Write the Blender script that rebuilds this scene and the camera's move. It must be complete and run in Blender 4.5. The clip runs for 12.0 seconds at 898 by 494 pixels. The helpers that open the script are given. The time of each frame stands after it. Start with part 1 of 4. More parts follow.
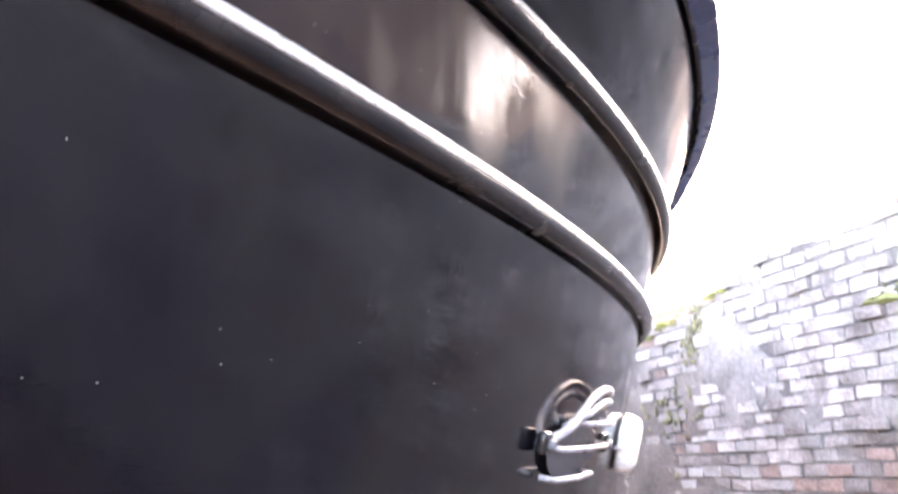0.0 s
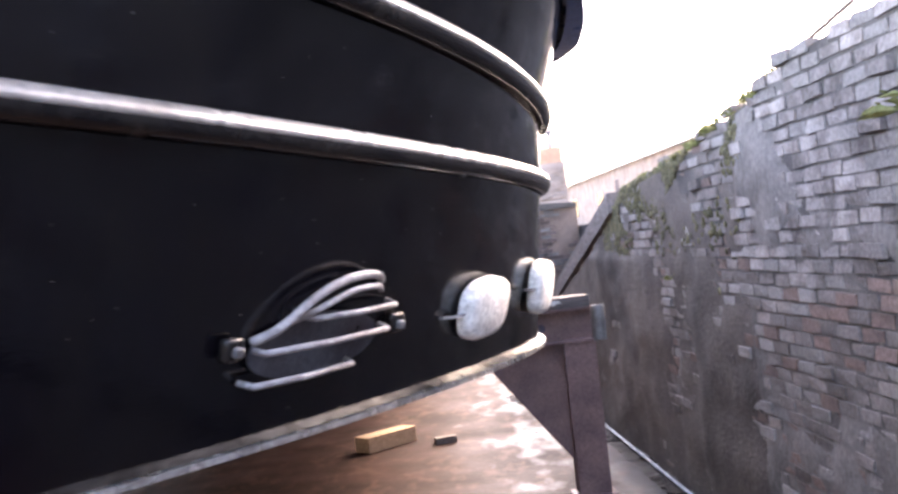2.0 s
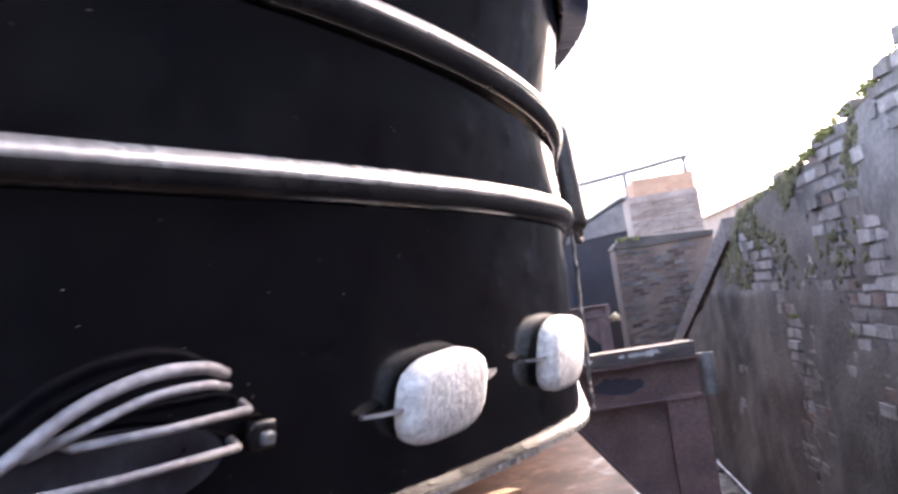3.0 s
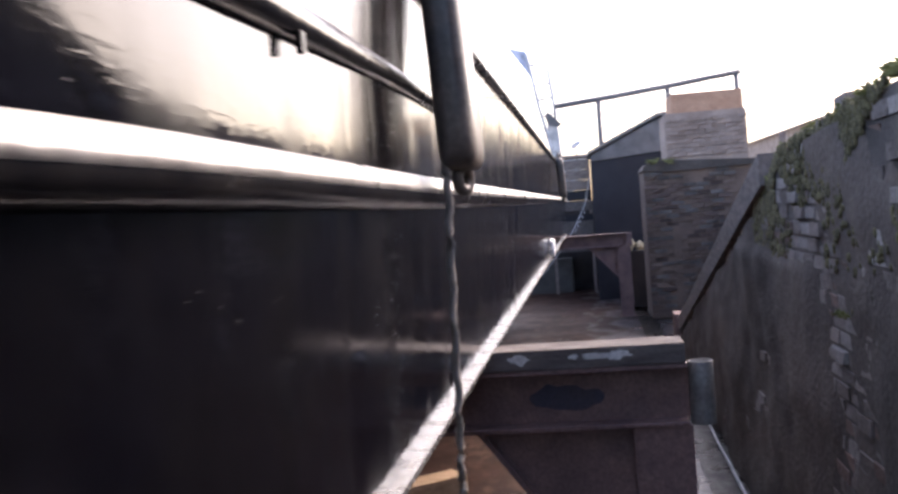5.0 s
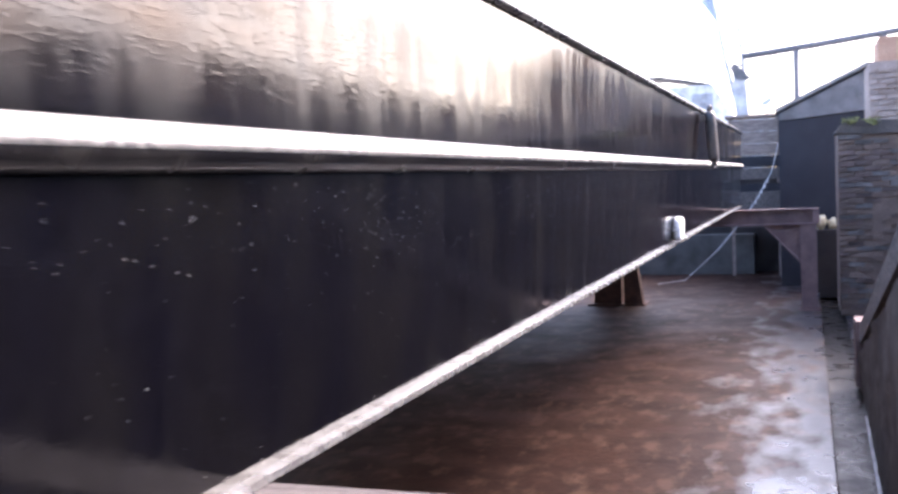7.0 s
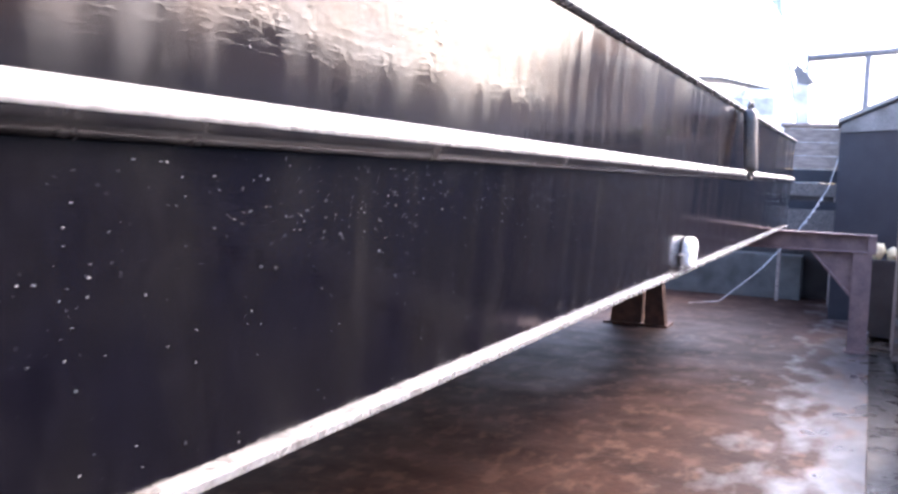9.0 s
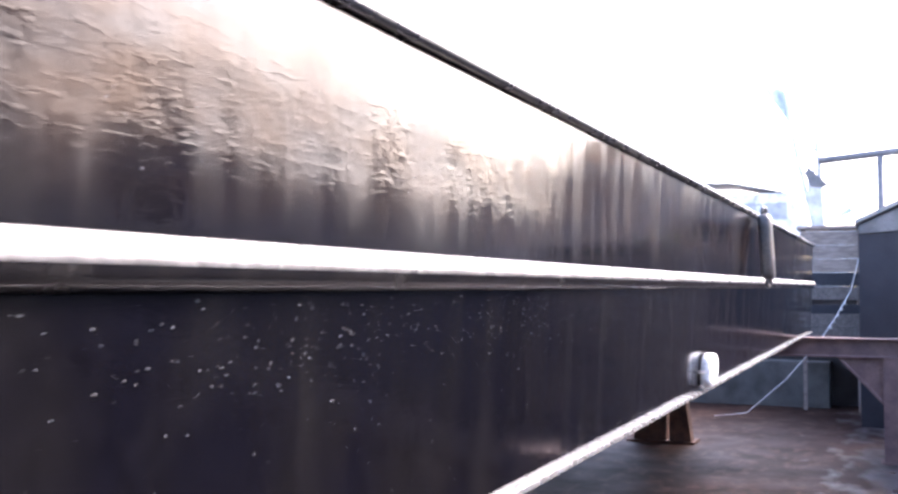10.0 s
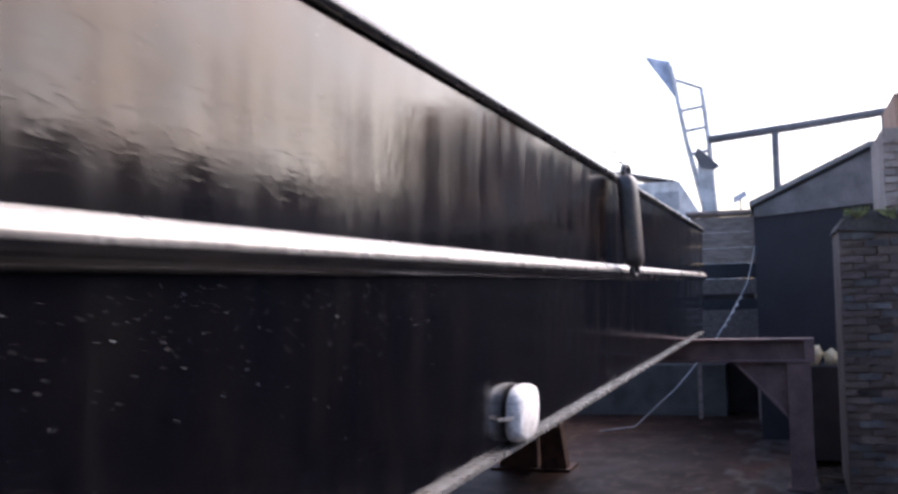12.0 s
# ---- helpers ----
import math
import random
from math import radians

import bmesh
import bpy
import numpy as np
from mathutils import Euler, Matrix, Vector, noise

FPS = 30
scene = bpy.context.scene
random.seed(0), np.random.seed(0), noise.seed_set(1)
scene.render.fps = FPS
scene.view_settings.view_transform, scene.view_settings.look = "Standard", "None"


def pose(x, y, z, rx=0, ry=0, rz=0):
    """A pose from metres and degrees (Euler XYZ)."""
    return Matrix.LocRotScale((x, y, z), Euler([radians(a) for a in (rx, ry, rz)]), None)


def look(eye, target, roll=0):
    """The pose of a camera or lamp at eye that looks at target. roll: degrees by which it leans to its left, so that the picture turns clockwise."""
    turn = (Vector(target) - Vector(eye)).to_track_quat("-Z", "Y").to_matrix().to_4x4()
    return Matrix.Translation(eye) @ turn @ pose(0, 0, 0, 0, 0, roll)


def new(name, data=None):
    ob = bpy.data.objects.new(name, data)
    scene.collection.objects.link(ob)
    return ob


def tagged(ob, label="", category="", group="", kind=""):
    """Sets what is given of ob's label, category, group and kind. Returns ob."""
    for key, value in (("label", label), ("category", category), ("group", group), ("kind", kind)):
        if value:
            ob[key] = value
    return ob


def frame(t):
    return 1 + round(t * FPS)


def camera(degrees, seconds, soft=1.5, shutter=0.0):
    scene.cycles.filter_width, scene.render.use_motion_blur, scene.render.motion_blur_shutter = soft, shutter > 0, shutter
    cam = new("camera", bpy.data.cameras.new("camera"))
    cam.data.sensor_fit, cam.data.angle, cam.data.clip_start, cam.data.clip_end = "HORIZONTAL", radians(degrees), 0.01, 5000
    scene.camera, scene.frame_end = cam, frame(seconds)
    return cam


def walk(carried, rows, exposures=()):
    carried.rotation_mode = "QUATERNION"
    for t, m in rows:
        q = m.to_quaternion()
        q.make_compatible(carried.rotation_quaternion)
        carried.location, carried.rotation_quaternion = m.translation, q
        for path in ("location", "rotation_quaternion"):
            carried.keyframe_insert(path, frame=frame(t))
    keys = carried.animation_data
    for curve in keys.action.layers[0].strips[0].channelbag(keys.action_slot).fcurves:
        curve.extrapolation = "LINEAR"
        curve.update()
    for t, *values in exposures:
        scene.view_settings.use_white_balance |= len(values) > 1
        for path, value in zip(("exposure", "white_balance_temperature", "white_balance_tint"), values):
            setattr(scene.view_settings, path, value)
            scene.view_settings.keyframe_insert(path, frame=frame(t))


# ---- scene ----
cam = camera(48.0, 12.0, soft=2.8, shutter=0.4)
PATH = [
    (0, (-1.932, -0.767, 0.251), (-1.387, 1.115, 0.652), -5.3),
    (0.5, (-1.76, -1.123, 0.414), (-1.261, 0.8, 0.642), -6.1),
    (1, (-1.267, -1.326, 0.455), (-0.99, 0.64, 0.695), -6.9),
    (1.5, (-0.97, -1.171, 0.435), (-0.884, 0.825, 0.527), -11.0),
    (2, (-0.633, -0.692, 0.433), (-0.518, 1.304, 0.437), -6.5),
    (2.5, (-0.325, -0.162, 0.399), (-0.382, 1.834, 0.507), -8.2),
    (4.5, (0.323, 1.895, 0.579), (0.008, 3.869, 0.633), -7.9),
    (5, (0.435, 2.537, 0.582), (0.157, 4.516, 0.513), -4.3),
    (5.5, (0.692, 3.125, 0.548), (0.299, 5.085, 0.497), -4.1),
    (6, (0.885, 3.797, 0.554), (0.451, 5.746, 0.442), -6.0),
    (6.5, (0.948, 4.548, 0.608), (0.474, 6.488, 0.486), -3.1),
    (7, (1.019, 5.198, 0.556), (0.347, 7.077, 0.432), -2.5),
    (7.5, (1.068, 5.803, 0.558), (0.369, 7.671, 0.406), -1.2),
    (9.5, (1.056, 7.296, 0.577), (0.278, 9.134, 0.456), 3.0),
    (10, (1.026, 7.481, 0.601), (0.221, 9.31, 0.681), 0.0),
    (10.5, (1.043, 8.075, 0.67), (0.269, 9.919, 0.708), 3.0),
    (11, (1.014, 8.774, 0.697), (0.245, 10.62, 0.739), 1.6),
    (11.5, (0.98, 9.444, 0.677), (0.291, 11.316, 0.774), 1.4),
    (12, (0.938, 10.071, 0.555), (0.304, 11.97, 0.642), -1.6),
]
EXPOSURES = [(0.0, 5.25, 7700, 22), (0.5, 3.95, 7600, 23), (1.0, 3.7, 7500, 23), (2.5, 3.55, 7000, 23), (4.5, 2.1, 6700, 21), (5.0, 2.0, 6600, 21), (6.0, 2.55, 6200, 22), (7.5, 2.8, 6100, 22), (9.5, 3.45, 6100, 22), (10.5, 2.6, 6100, 22), (11.5, 2.0, 6100, 21), (12.0, 1.4, 6100, 20)]
walk(cam, [(t, look(eye, target, roll)) for t, eye, target, roll in PATH], EXPOSURES)

# ---------------------------------------------------------------- light
world = bpy.data.worlds.new("sky")
scene.world = world
world.use_nodes = True
SUN_EL, SUN_ROT = radians(40), radians(38)
wn = world.node_tree.nodes
sky = wn.new("ShaderNodeTexSky")
sky.sky_type, sky.sun_disc = "NISHITA", False
sky.sun_elevation, sky.sun_rotation = SUN_EL, SUN_ROT
sky.air_density, sky.dust_density, sky.ozone_density = 1.0, 4.0, 1.0
world.node_tree.links.new(sky.outputs[0], wn["Background"].inputs[0])
wn["Background"].inputs[1].default_value = 0.15
sun = new("sun", bpy.data.lights.new("sun", "SUN"))
sun.data.energy, sun.data.angle, sun.data.color = 0.6, radians(14), (1.0, 0.92, 0.82)
sun.matrix_world = look((0, 0, 0), (-math.sin(SUN_ROT) * math.cos(SUN_EL), -math.cos(SUN_ROT) * math.cos(SUN_EL), -math.sin(SUN_EL)))

# ---------------------------------------------------------------- materials


def material(name, colour, rough=0.6, metal=0.0, second=None, scale=6.0, amount=0.5, bump=0.2, fine=60.0,
             rough_spread=0.1, stretch=(1, 1, 1), island=0.0, per_object=0.0, coat=0.0, specular=0.5, world_space=False):
    """Two scales of noise in colour, roughness and relief."""
    m = bpy.data.materials.new(name)
    m.use_nodes = True
    n, l = m.node_tree.nodes, m.node_tree.links
    b = n["Principled BSDF"]
    tc = n.new("ShaderNodeTexCoord")
    mp = n.new("ShaderNodeMapping")
    mp.inputs["Scale"].default_value = stretch
    geo = n.new("ShaderNodeNewGeometry")
    l.new(geo.outputs["Position"] if world_space else tc.outputs["Object"], mp.inputs[0])
    big, small = n.new("ShaderNodeTexNoise"), n.new("ShaderNodeTexNoise")
    big.inputs["Scale"].default_value, small.inputs["Scale"].default_value = scale, fine
    big.inputs["Detail"].default_value, small.inputs["Detail"].default_value = 6, 5
    l.new(mp.outputs[0], big.inputs[0]), l.new(mp.outputs[0], small.inputs[0])
    ramp = n.new("ShaderNodeValToRGB")
    ramp.color_ramp.elements[0].position, ramp.color_ramp.elements[1].position = 0.5 - 0.22 * amount - 0.02, 0.5 + 0.22
    ramp.color_ramp.elements[0].color = (*colour, 1)
    ramp.color_ramp.elements[1].color = (*(second or [c * 0.6 for c in colour]), 1)
    l.new(big.outputs[0], ramp.inputs[0])
    hsv = n.new("ShaderNodeHueSaturation")
    l.new(ramp.outputs[0], hsv.inputs["Color"])
    grain = n.new("ShaderNodeMapRange")
    grain.inputs[1].default_value, grain.inputs[2].default_value = 0.3, 0.7
    grain.inputs[3].default_value, grain.inputs[4].default_value = 0.75, 1.25
    l.new(small.outputs[0], grain.inputs[0])
    value = grain.outputs[0]
    for spread, node, out in ((per_object, "ShaderNodeObjectInfo", "Random"), (island, "ShaderNodeNewGeometry", "Random Per Island")):
        if spread:
            r, mr, mu = n.new(node), n.new("ShaderNodeMapRange"), n.new("ShaderNodeMath")
            mr.inputs[3].default_value, mr.inputs[4].default_value = 1 - spread, 1 + spread
            mu.operation = "MULTIPLY"
            l.new(r.outputs[out], mr.inputs[0]), l.new(mr.outputs[0], mu.inputs[0]), l.new(value, mu.inputs[1])
            value = mu.outputs[0]
    l.new(value, hsv.inputs["Value"])
    l.new(hsv.outputs[0], b.inputs["Base Color"])
    rr = n.new("ShaderNodeMapRange")
    rr.inputs[1].default_value, rr.inputs[2].default_value = 0.3, 0.7
    rr.inputs[3].default_value, rr.inputs[4].default_value = max(0.02, rough - rough_spread), min(1, rough + rough_spread)
    l.new(big.outputs[0], rr.inputs[0]), l.new(rr.outputs[0], b.inputs["Roughness"])
    b.inputs["Metallic"].default_value = metal
    b.inputs["Coat Weight"].default_value = coat
    b.inputs["Specular IOR Level"].default_value = specular
    if bump:
        bp = n.new("ShaderNodeBump")
        bp.inputs["Strength"].default_value, bp.inputs["Distance"].default_value = bump, 0.01
        l.new(small.outputs[0], bp.inputs["Height"]), l.new(bp.outputs[0], b.inputs["Normal"])
    return m


HULL = material("black_hull_paint", (0.0032, 0.003, 0.0052), 0.1, specular=0.45, second=(0.006, 0.0054, 0.006), scale=3, bump=0.04, fine=26, rough_spread=0.03, stretch=(1.4, 1.4, 0.8))
hn, hl = HULL.node_tree.nodes, HULL.node_tree.links
hb = hn["Principled BSDF"]
sc, sm, st = hn.new("ShaderNodeTexCoord"), hn.new("ShaderNodeMapping"), hn.new("ShaderNodeTexNoise")
sm.inputs["Scale"].default_value, st.inputs["Scale"].default_value, st.inputs["Detail"].default_value = (1.6, 1.6, 0.8), 3.0, 8
hl.new(sc.outputs["Object"], sm.inputs[0]), hl.new(sm.outputs[0], st.inputs[0])
sr, sa = hn.new("ShaderNodeMapRange"), hn.new("ShaderNodeMath")
sr.inputs[1].default_value, sr.inputs[2].default_value, sr.inputs[3].default_value, sr.inputs[4].default_value = 0.35, 0.65, -0.03, 0.04
sa.operation, sa.use_clamp = "ADD", True
hl.new(st.outputs[0], sr.inputs[0]), hl.new(sr.outputs[0], sa.inputs[0]), hl.new(hb.inputs["Roughness"].links[0].from_socket, sa.inputs[1]), hl.new(sa.outputs[0], hb.inputs["Roughness"])
sb = hn.new("ShaderNodeBump")
sb.inputs["Strength"].default_value, sb.inputs["Distance"].default_value = 0.09, 0.006
hl.new(st.outputs[0], sb.inputs["Height"]), hl.new(hb.inputs["Normal"].links[0].from_socket, sb.inputs["Normal"]), hl.new(sb.outputs[0], hb.inputs["Normal"])
# sparse pale spots: glints of wet paint put into the base colour
hv, hc = hn.new("ShaderNodeTexVoronoi"), hn.new("ShaderNodeTexCoord")
hv.inputs["Scale"].default_value = 48
hl.new(hc.outputs["Object"], hv.inputs["Vector"])
near, rare, both, glint = hn.new("ShaderNodeMath"), hn.new("ShaderNodeMath"), hn.new("ShaderNodeMath"), hn.new("ShaderNodeMix")
near.operation, near.inputs[1].default_value = "LESS_THAN", 0.085
rare.operation, rare.inputs[1].default_value = "GREATER_THAN", 0.93
both.operation, glint.data_type = "MULTIPLY", "RGBA"
hs = hn.new("ShaderNodeSeparateColor")
hl.new(hv.outputs["Distance"], near.inputs[0]), hl.new(hv.outputs["Color"], hs.inputs[0]), hl.new(hs.outputs[0], rare.inputs[0])
hl.new(near.outputs[0], both.inputs[0]), hl.new(rare.outputs[0], both.inputs[1]), hl.new(both.outputs[0], glint.inputs["Factor"])
base_in = hn["Principled BSDF"].inputs["Base Color"]
hl.new(base_in.links[0].from_socket, glint.inputs["A"])
glint.inputs["B"].default_value = (0.2, 0.19, 0.18, 1)
hl.new(glint.outputs["Result"], base_in)
# brown scum above the strake, also painting in a warm building's reflection
film_reflection, dirt, dm, dx = hn.new("ShaderNodeMix"), hn.new("ShaderNodeTexNoise"), hn.new("ShaderNodeMapping"), hn.new("ShaderNodeSeparateXYZ")
film_reflection.data_type = "RGBA"
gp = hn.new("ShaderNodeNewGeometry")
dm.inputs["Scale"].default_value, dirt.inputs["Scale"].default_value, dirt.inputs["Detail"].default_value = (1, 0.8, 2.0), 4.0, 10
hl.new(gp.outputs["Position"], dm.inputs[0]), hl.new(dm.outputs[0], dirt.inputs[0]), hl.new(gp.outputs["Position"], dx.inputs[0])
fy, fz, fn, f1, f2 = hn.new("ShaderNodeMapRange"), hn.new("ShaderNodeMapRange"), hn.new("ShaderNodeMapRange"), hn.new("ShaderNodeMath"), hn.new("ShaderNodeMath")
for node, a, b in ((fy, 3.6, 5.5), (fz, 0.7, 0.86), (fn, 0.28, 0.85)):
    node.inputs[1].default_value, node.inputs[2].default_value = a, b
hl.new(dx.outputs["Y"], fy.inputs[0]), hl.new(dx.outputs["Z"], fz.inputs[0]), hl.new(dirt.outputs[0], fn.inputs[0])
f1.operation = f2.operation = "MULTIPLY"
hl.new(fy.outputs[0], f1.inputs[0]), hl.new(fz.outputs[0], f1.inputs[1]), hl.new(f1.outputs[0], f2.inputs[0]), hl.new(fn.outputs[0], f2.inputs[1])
hl.new(f2.outputs[0], film_reflection.inputs["Factor"]), hl.new(base_in.links[0].from_socket, film_reflection.inputs["A"])
film_reflection.inputs["B"].default_value = (0.017, 0.0082, 0.004, 1)
hl.new(film_reflection.outputs["Result"], base_in)
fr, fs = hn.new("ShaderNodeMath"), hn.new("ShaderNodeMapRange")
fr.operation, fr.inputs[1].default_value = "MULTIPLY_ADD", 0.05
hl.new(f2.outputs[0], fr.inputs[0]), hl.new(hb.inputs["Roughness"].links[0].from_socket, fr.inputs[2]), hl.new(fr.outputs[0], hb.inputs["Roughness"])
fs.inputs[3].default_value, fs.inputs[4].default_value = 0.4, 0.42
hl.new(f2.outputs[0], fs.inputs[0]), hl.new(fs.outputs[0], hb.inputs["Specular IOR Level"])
# orange specular tint browns the reflections along with the scum
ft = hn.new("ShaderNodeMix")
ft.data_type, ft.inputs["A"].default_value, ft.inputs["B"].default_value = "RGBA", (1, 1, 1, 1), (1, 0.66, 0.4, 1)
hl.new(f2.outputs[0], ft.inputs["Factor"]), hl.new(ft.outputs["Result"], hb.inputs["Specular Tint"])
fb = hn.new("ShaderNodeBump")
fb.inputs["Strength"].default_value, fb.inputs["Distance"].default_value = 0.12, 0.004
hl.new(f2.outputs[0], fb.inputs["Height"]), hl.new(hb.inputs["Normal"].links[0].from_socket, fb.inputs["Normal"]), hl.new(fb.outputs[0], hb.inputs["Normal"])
# long drips that dull the gloss, and brush strokes that stand proud
dk, dn, dq, da = hn.new("ShaderNodeMapping"), hn.new("ShaderNodeTexNoise"), hn.new("ShaderNodeMapRange"), hn.new("ShaderNodeMath")
dk.inputs["Scale"].default_value, dn.inputs["Scale"].default_value, dn.inputs["Detail"].default_value = (9, 9, 0.9), 1.0, 6
dq.inputs[1].default_value, dq.inputs[2].default_value, dq.inputs[3].default_value, dq.inputs[4].default_value = 0.4, 0.62, -0.03, 0.08
da.operation, da.use_clamp = "ADD", True
hl.new(gp.outputs["Position"], dk.inputs[0]), hl.new(dk.outputs[0], dn.inputs[0]), hl.new(dn.outputs[0], dq.inputs[0])
hl.new(dq.outputs[0], da.inputs[0]), hl.new(hb.inputs["Roughness"].links[0].from_socket, da.inputs[1]), hl.new(da.outputs[0], hb.inputs["Roughness"])
bk, bn, bq, bb = hn.new("ShaderNodeMapping"), hn.new("ShaderNodeTexNoise"), hn.new("ShaderNodeMapRange"), hn.new("ShaderNodeBump")
bk.inputs["Scale"].default_value, bn.inputs["Scale"].default_value, bn.inputs["Detail"].default_value = (20, 20, 95), 1.0, 4
bq.inputs[1].default_value, bq.inputs[2].default_value = 0.52, 0.78
bb.inputs["Strength"].default_value, bb.inputs["Distance"].default_value = 0.06, 0.002
hl.new(gp.outputs["Position"], bk.inputs[0]), hl.new(bk.outputs[0], bn.inputs[0]), hl.new(bn.outputs[0], bq.inputs[0]), hl.new(bq.outputs[0], bb.inputs["Height"])
hl.new(hb.inputs["Normal"].links[0].from_socket, bb.inputs["Normal"]), hl.new(bb.outputs[0], hb.inputs["Normal"])
RAIL = material("dark_rail_paint", (0.02, 0.021, 0.027), 0.3, scale=8, bump=0.1)
BOWPAINT = material("dark_blue_paint", (0.03, 0.06, 0.16), 0.3, second=(0.045, 0.07, 0.17), scale=6, bump=0.08)
STRAKE = material("black_rub_rail", (0.009, 0.0085, 0.01), 0.2, specular=0.4, second=(0.022, 0.02, 0.019), scale=7, bump=0.12, fine=40)
# scraped paint, made paler still to carry the sky's reflection on the strake
WORN_LIT_TOP = material("worn_lit_strake", (0.58, 0.56, 0.53), 0.34, metal=0.4, second=(0.26, 0.245, 0.23), scale=5, bump=0.25, fine=40, rough_spread=0.12)
PLATE = material("bright_base_plate", (0.62, 0.62, 0.61), 0.25, metal=0.7, second=(0.2, 0.19, 0.18), scale=12, bump=0.25)
ANODE = material("white_anode", (0.86, 0.85, 0.83), 0.75, second=(0.68, 0.66, 0.63), scale=18, bump=0.5)
STEEL = material("painted_bar", (0.12, 0.12, 0.13), 0.35, second=(0.35, 0.34, 0.33), scale=14, bump=0.3)
TRESTLE = material("red_oxide_steel", (0.2, 0.12, 0.11), 0.5, second=(0.11, 0.066, 0.066), scale=5, bump=0.25)
ENDTUBE = material("grey_tube_paint", (0.16, 0.155, 0.145), 0.5, second=(0.09, 0.08, 0.072), scale=7, bump=0.3)
NAVY = material("navy_paint", (0.03, 0.032, 0.062), 0.5, second=(0.05, 0.04, 0.055), scale=9, bump=0.2)
TIMBER = material("weathered_timber", (0.15, 0.128, 0.12), 0.8, second=(0.075, 0.063, 0.06), scale=6, bump=0.5, stretch=(1, 6, 6))
BRICK = material("sooty_brick", (0.22, 0.19, 0.172), 0.85, second=(0.085, 0.07, 0.062), scale=2.0, bump=0.7, fine=45, island=0.25, per_object=0.25, world_space=True)
DARKBRICK = material("dark_brown_brick", (0.175, 0.118, 0.09), 0.8, second=(0.1, 0.07, 0.055), scale=2.2, bump=0.7, fine=45, island=0.3, world_space=True)
MORTAR = material("dirty_mortar", (0.15, 0.135, 0.122), 0.95, second=(0.055, 0.05, 0.046), scale=2.2, bump=0.7, world_space=True)
COAT = material("crumbling_render", (0.12, 0.098, 0.084), 0.8, second=(0.052, 0.044, 0.039), scale=1.6, bump=0.8, fine=35, world_space=True)
PALECOAT = material("grey_render", (0.2, 0.18, 0.165), 0.85, second=(0.085, 0.076, 0.07), scale=2.4, bump=0.45, fine=30, world_space=True)
DARKWALL = material("tarred_wall", (0.045, 0.04, 0.04), 0.8, second=(0.025, 0.022, 0.022), scale=2, bump=0.5)
FLOOR = material("wet_rusty_slab", (0.034, 0.0165, 0.012), 0.55, second=(0.014, 0.0056, 0.0042), scale=1.7, amount=0.3, bump=0.3, fine=18, rough_spread=0.08, world_space=True)
# grey and wetter towards the gutter
on, ol = FLOOR.node_tree.nodes, FLOOR.node_tree.links
ob_ = on["Principled BSDF"]
og, ox, oz, om = on.new("ShaderNodeNewGeometry"), on.new("ShaderNodeSeparateXYZ"), on.new("ShaderNodeTexNoise"), on.new("ShaderNodeMapping")
om.inputs["Scale"].default_value, oz.inputs["Scale"].default_value, oz.inputs["Detail"].default_value = (1.6, 0.8, 1), 2.2, 7
ol.new(og.outputs["Position"], ox.inputs[0]), ol.new(og.outputs["Position"], om.inputs[0]), ol.new(om.outputs[0], oz.inputs[0])
oa, of, oc, orr = on.new("ShaderNodeMath"), on.new("ShaderNodeMapRange"), on.new("ShaderNodeMix"), on.new("ShaderNodeMath")
oa.operation, oa.inputs[1].default_value = "MULTIPLY_ADD", 3.2
ol.new(oz.outputs[0], oa.inputs[0]), ol.new(ox.outputs["X"], oa.inputs[2])
of.inputs[1].default_value, of.inputs[2].default_value = 1.95, 2.75
ol.new(oa.outputs[0], of.inputs[0])
oc.data_type, oc.inputs["B"].default_value = "RGBA", (0.05, 0.049, 0.052, 1)
ol.new(of.outputs[0], oc.inputs["Factor"]), ol.new(ob_.inputs["Base Color"].links[0].from_socket, oc.inputs["A"]), ol.new(oc.outputs["Result"], ob_.inputs["Base Color"])
orr.operation, orr.inputs[1].default_value, orr.use_clamp = "MULTIPLY_ADD", -0.26, True
ol.new(of.outputs[0], orr.inputs[0]), ol.new(ob_.inputs["Roughness"].links[0].from_socket, orr.inputs[2]), ol.new(orr.outputs[0], ob_.inputs["Roughness"])
os_ = on.new("ShaderNodeMapRange")
os_.inputs[3].default_value, os_.inputs[4].default_value = 0.1, 0.6
ol.new(of.outputs[0], os_.inputs[0]), ol.new(os_.outputs[0], ob_.inputs["Specular IOR Level"])
# tan silt dried in patches
tm, tn, tr, tx = on.new("ShaderNodeMapping"), on.new("ShaderNodeTexNoise"), on.new("ShaderNodeMapRange"), on.new("ShaderNodeMix")
tm.inputs["Scale"].default_value, tn.inputs["Scale"].default_value, tn.inputs["Detail"].default_value = (4.5, 2.4, 1), 1.6, 10
tr.inputs[1].default_value, tr.inputs[2].default_value, tr.inputs[4].default_value = 0.52, 0.66, 0.75
ol.new(og.outputs["Position"], tm.inputs[0]), ol.new(tm.outputs[0], tn.inputs[0]), ol.new(tn.outputs[0], tr.inputs[0])
tx.data_type, tx.inputs["B"].default_value = "RGBA", (0.085, 0.05, 0.036, 1)
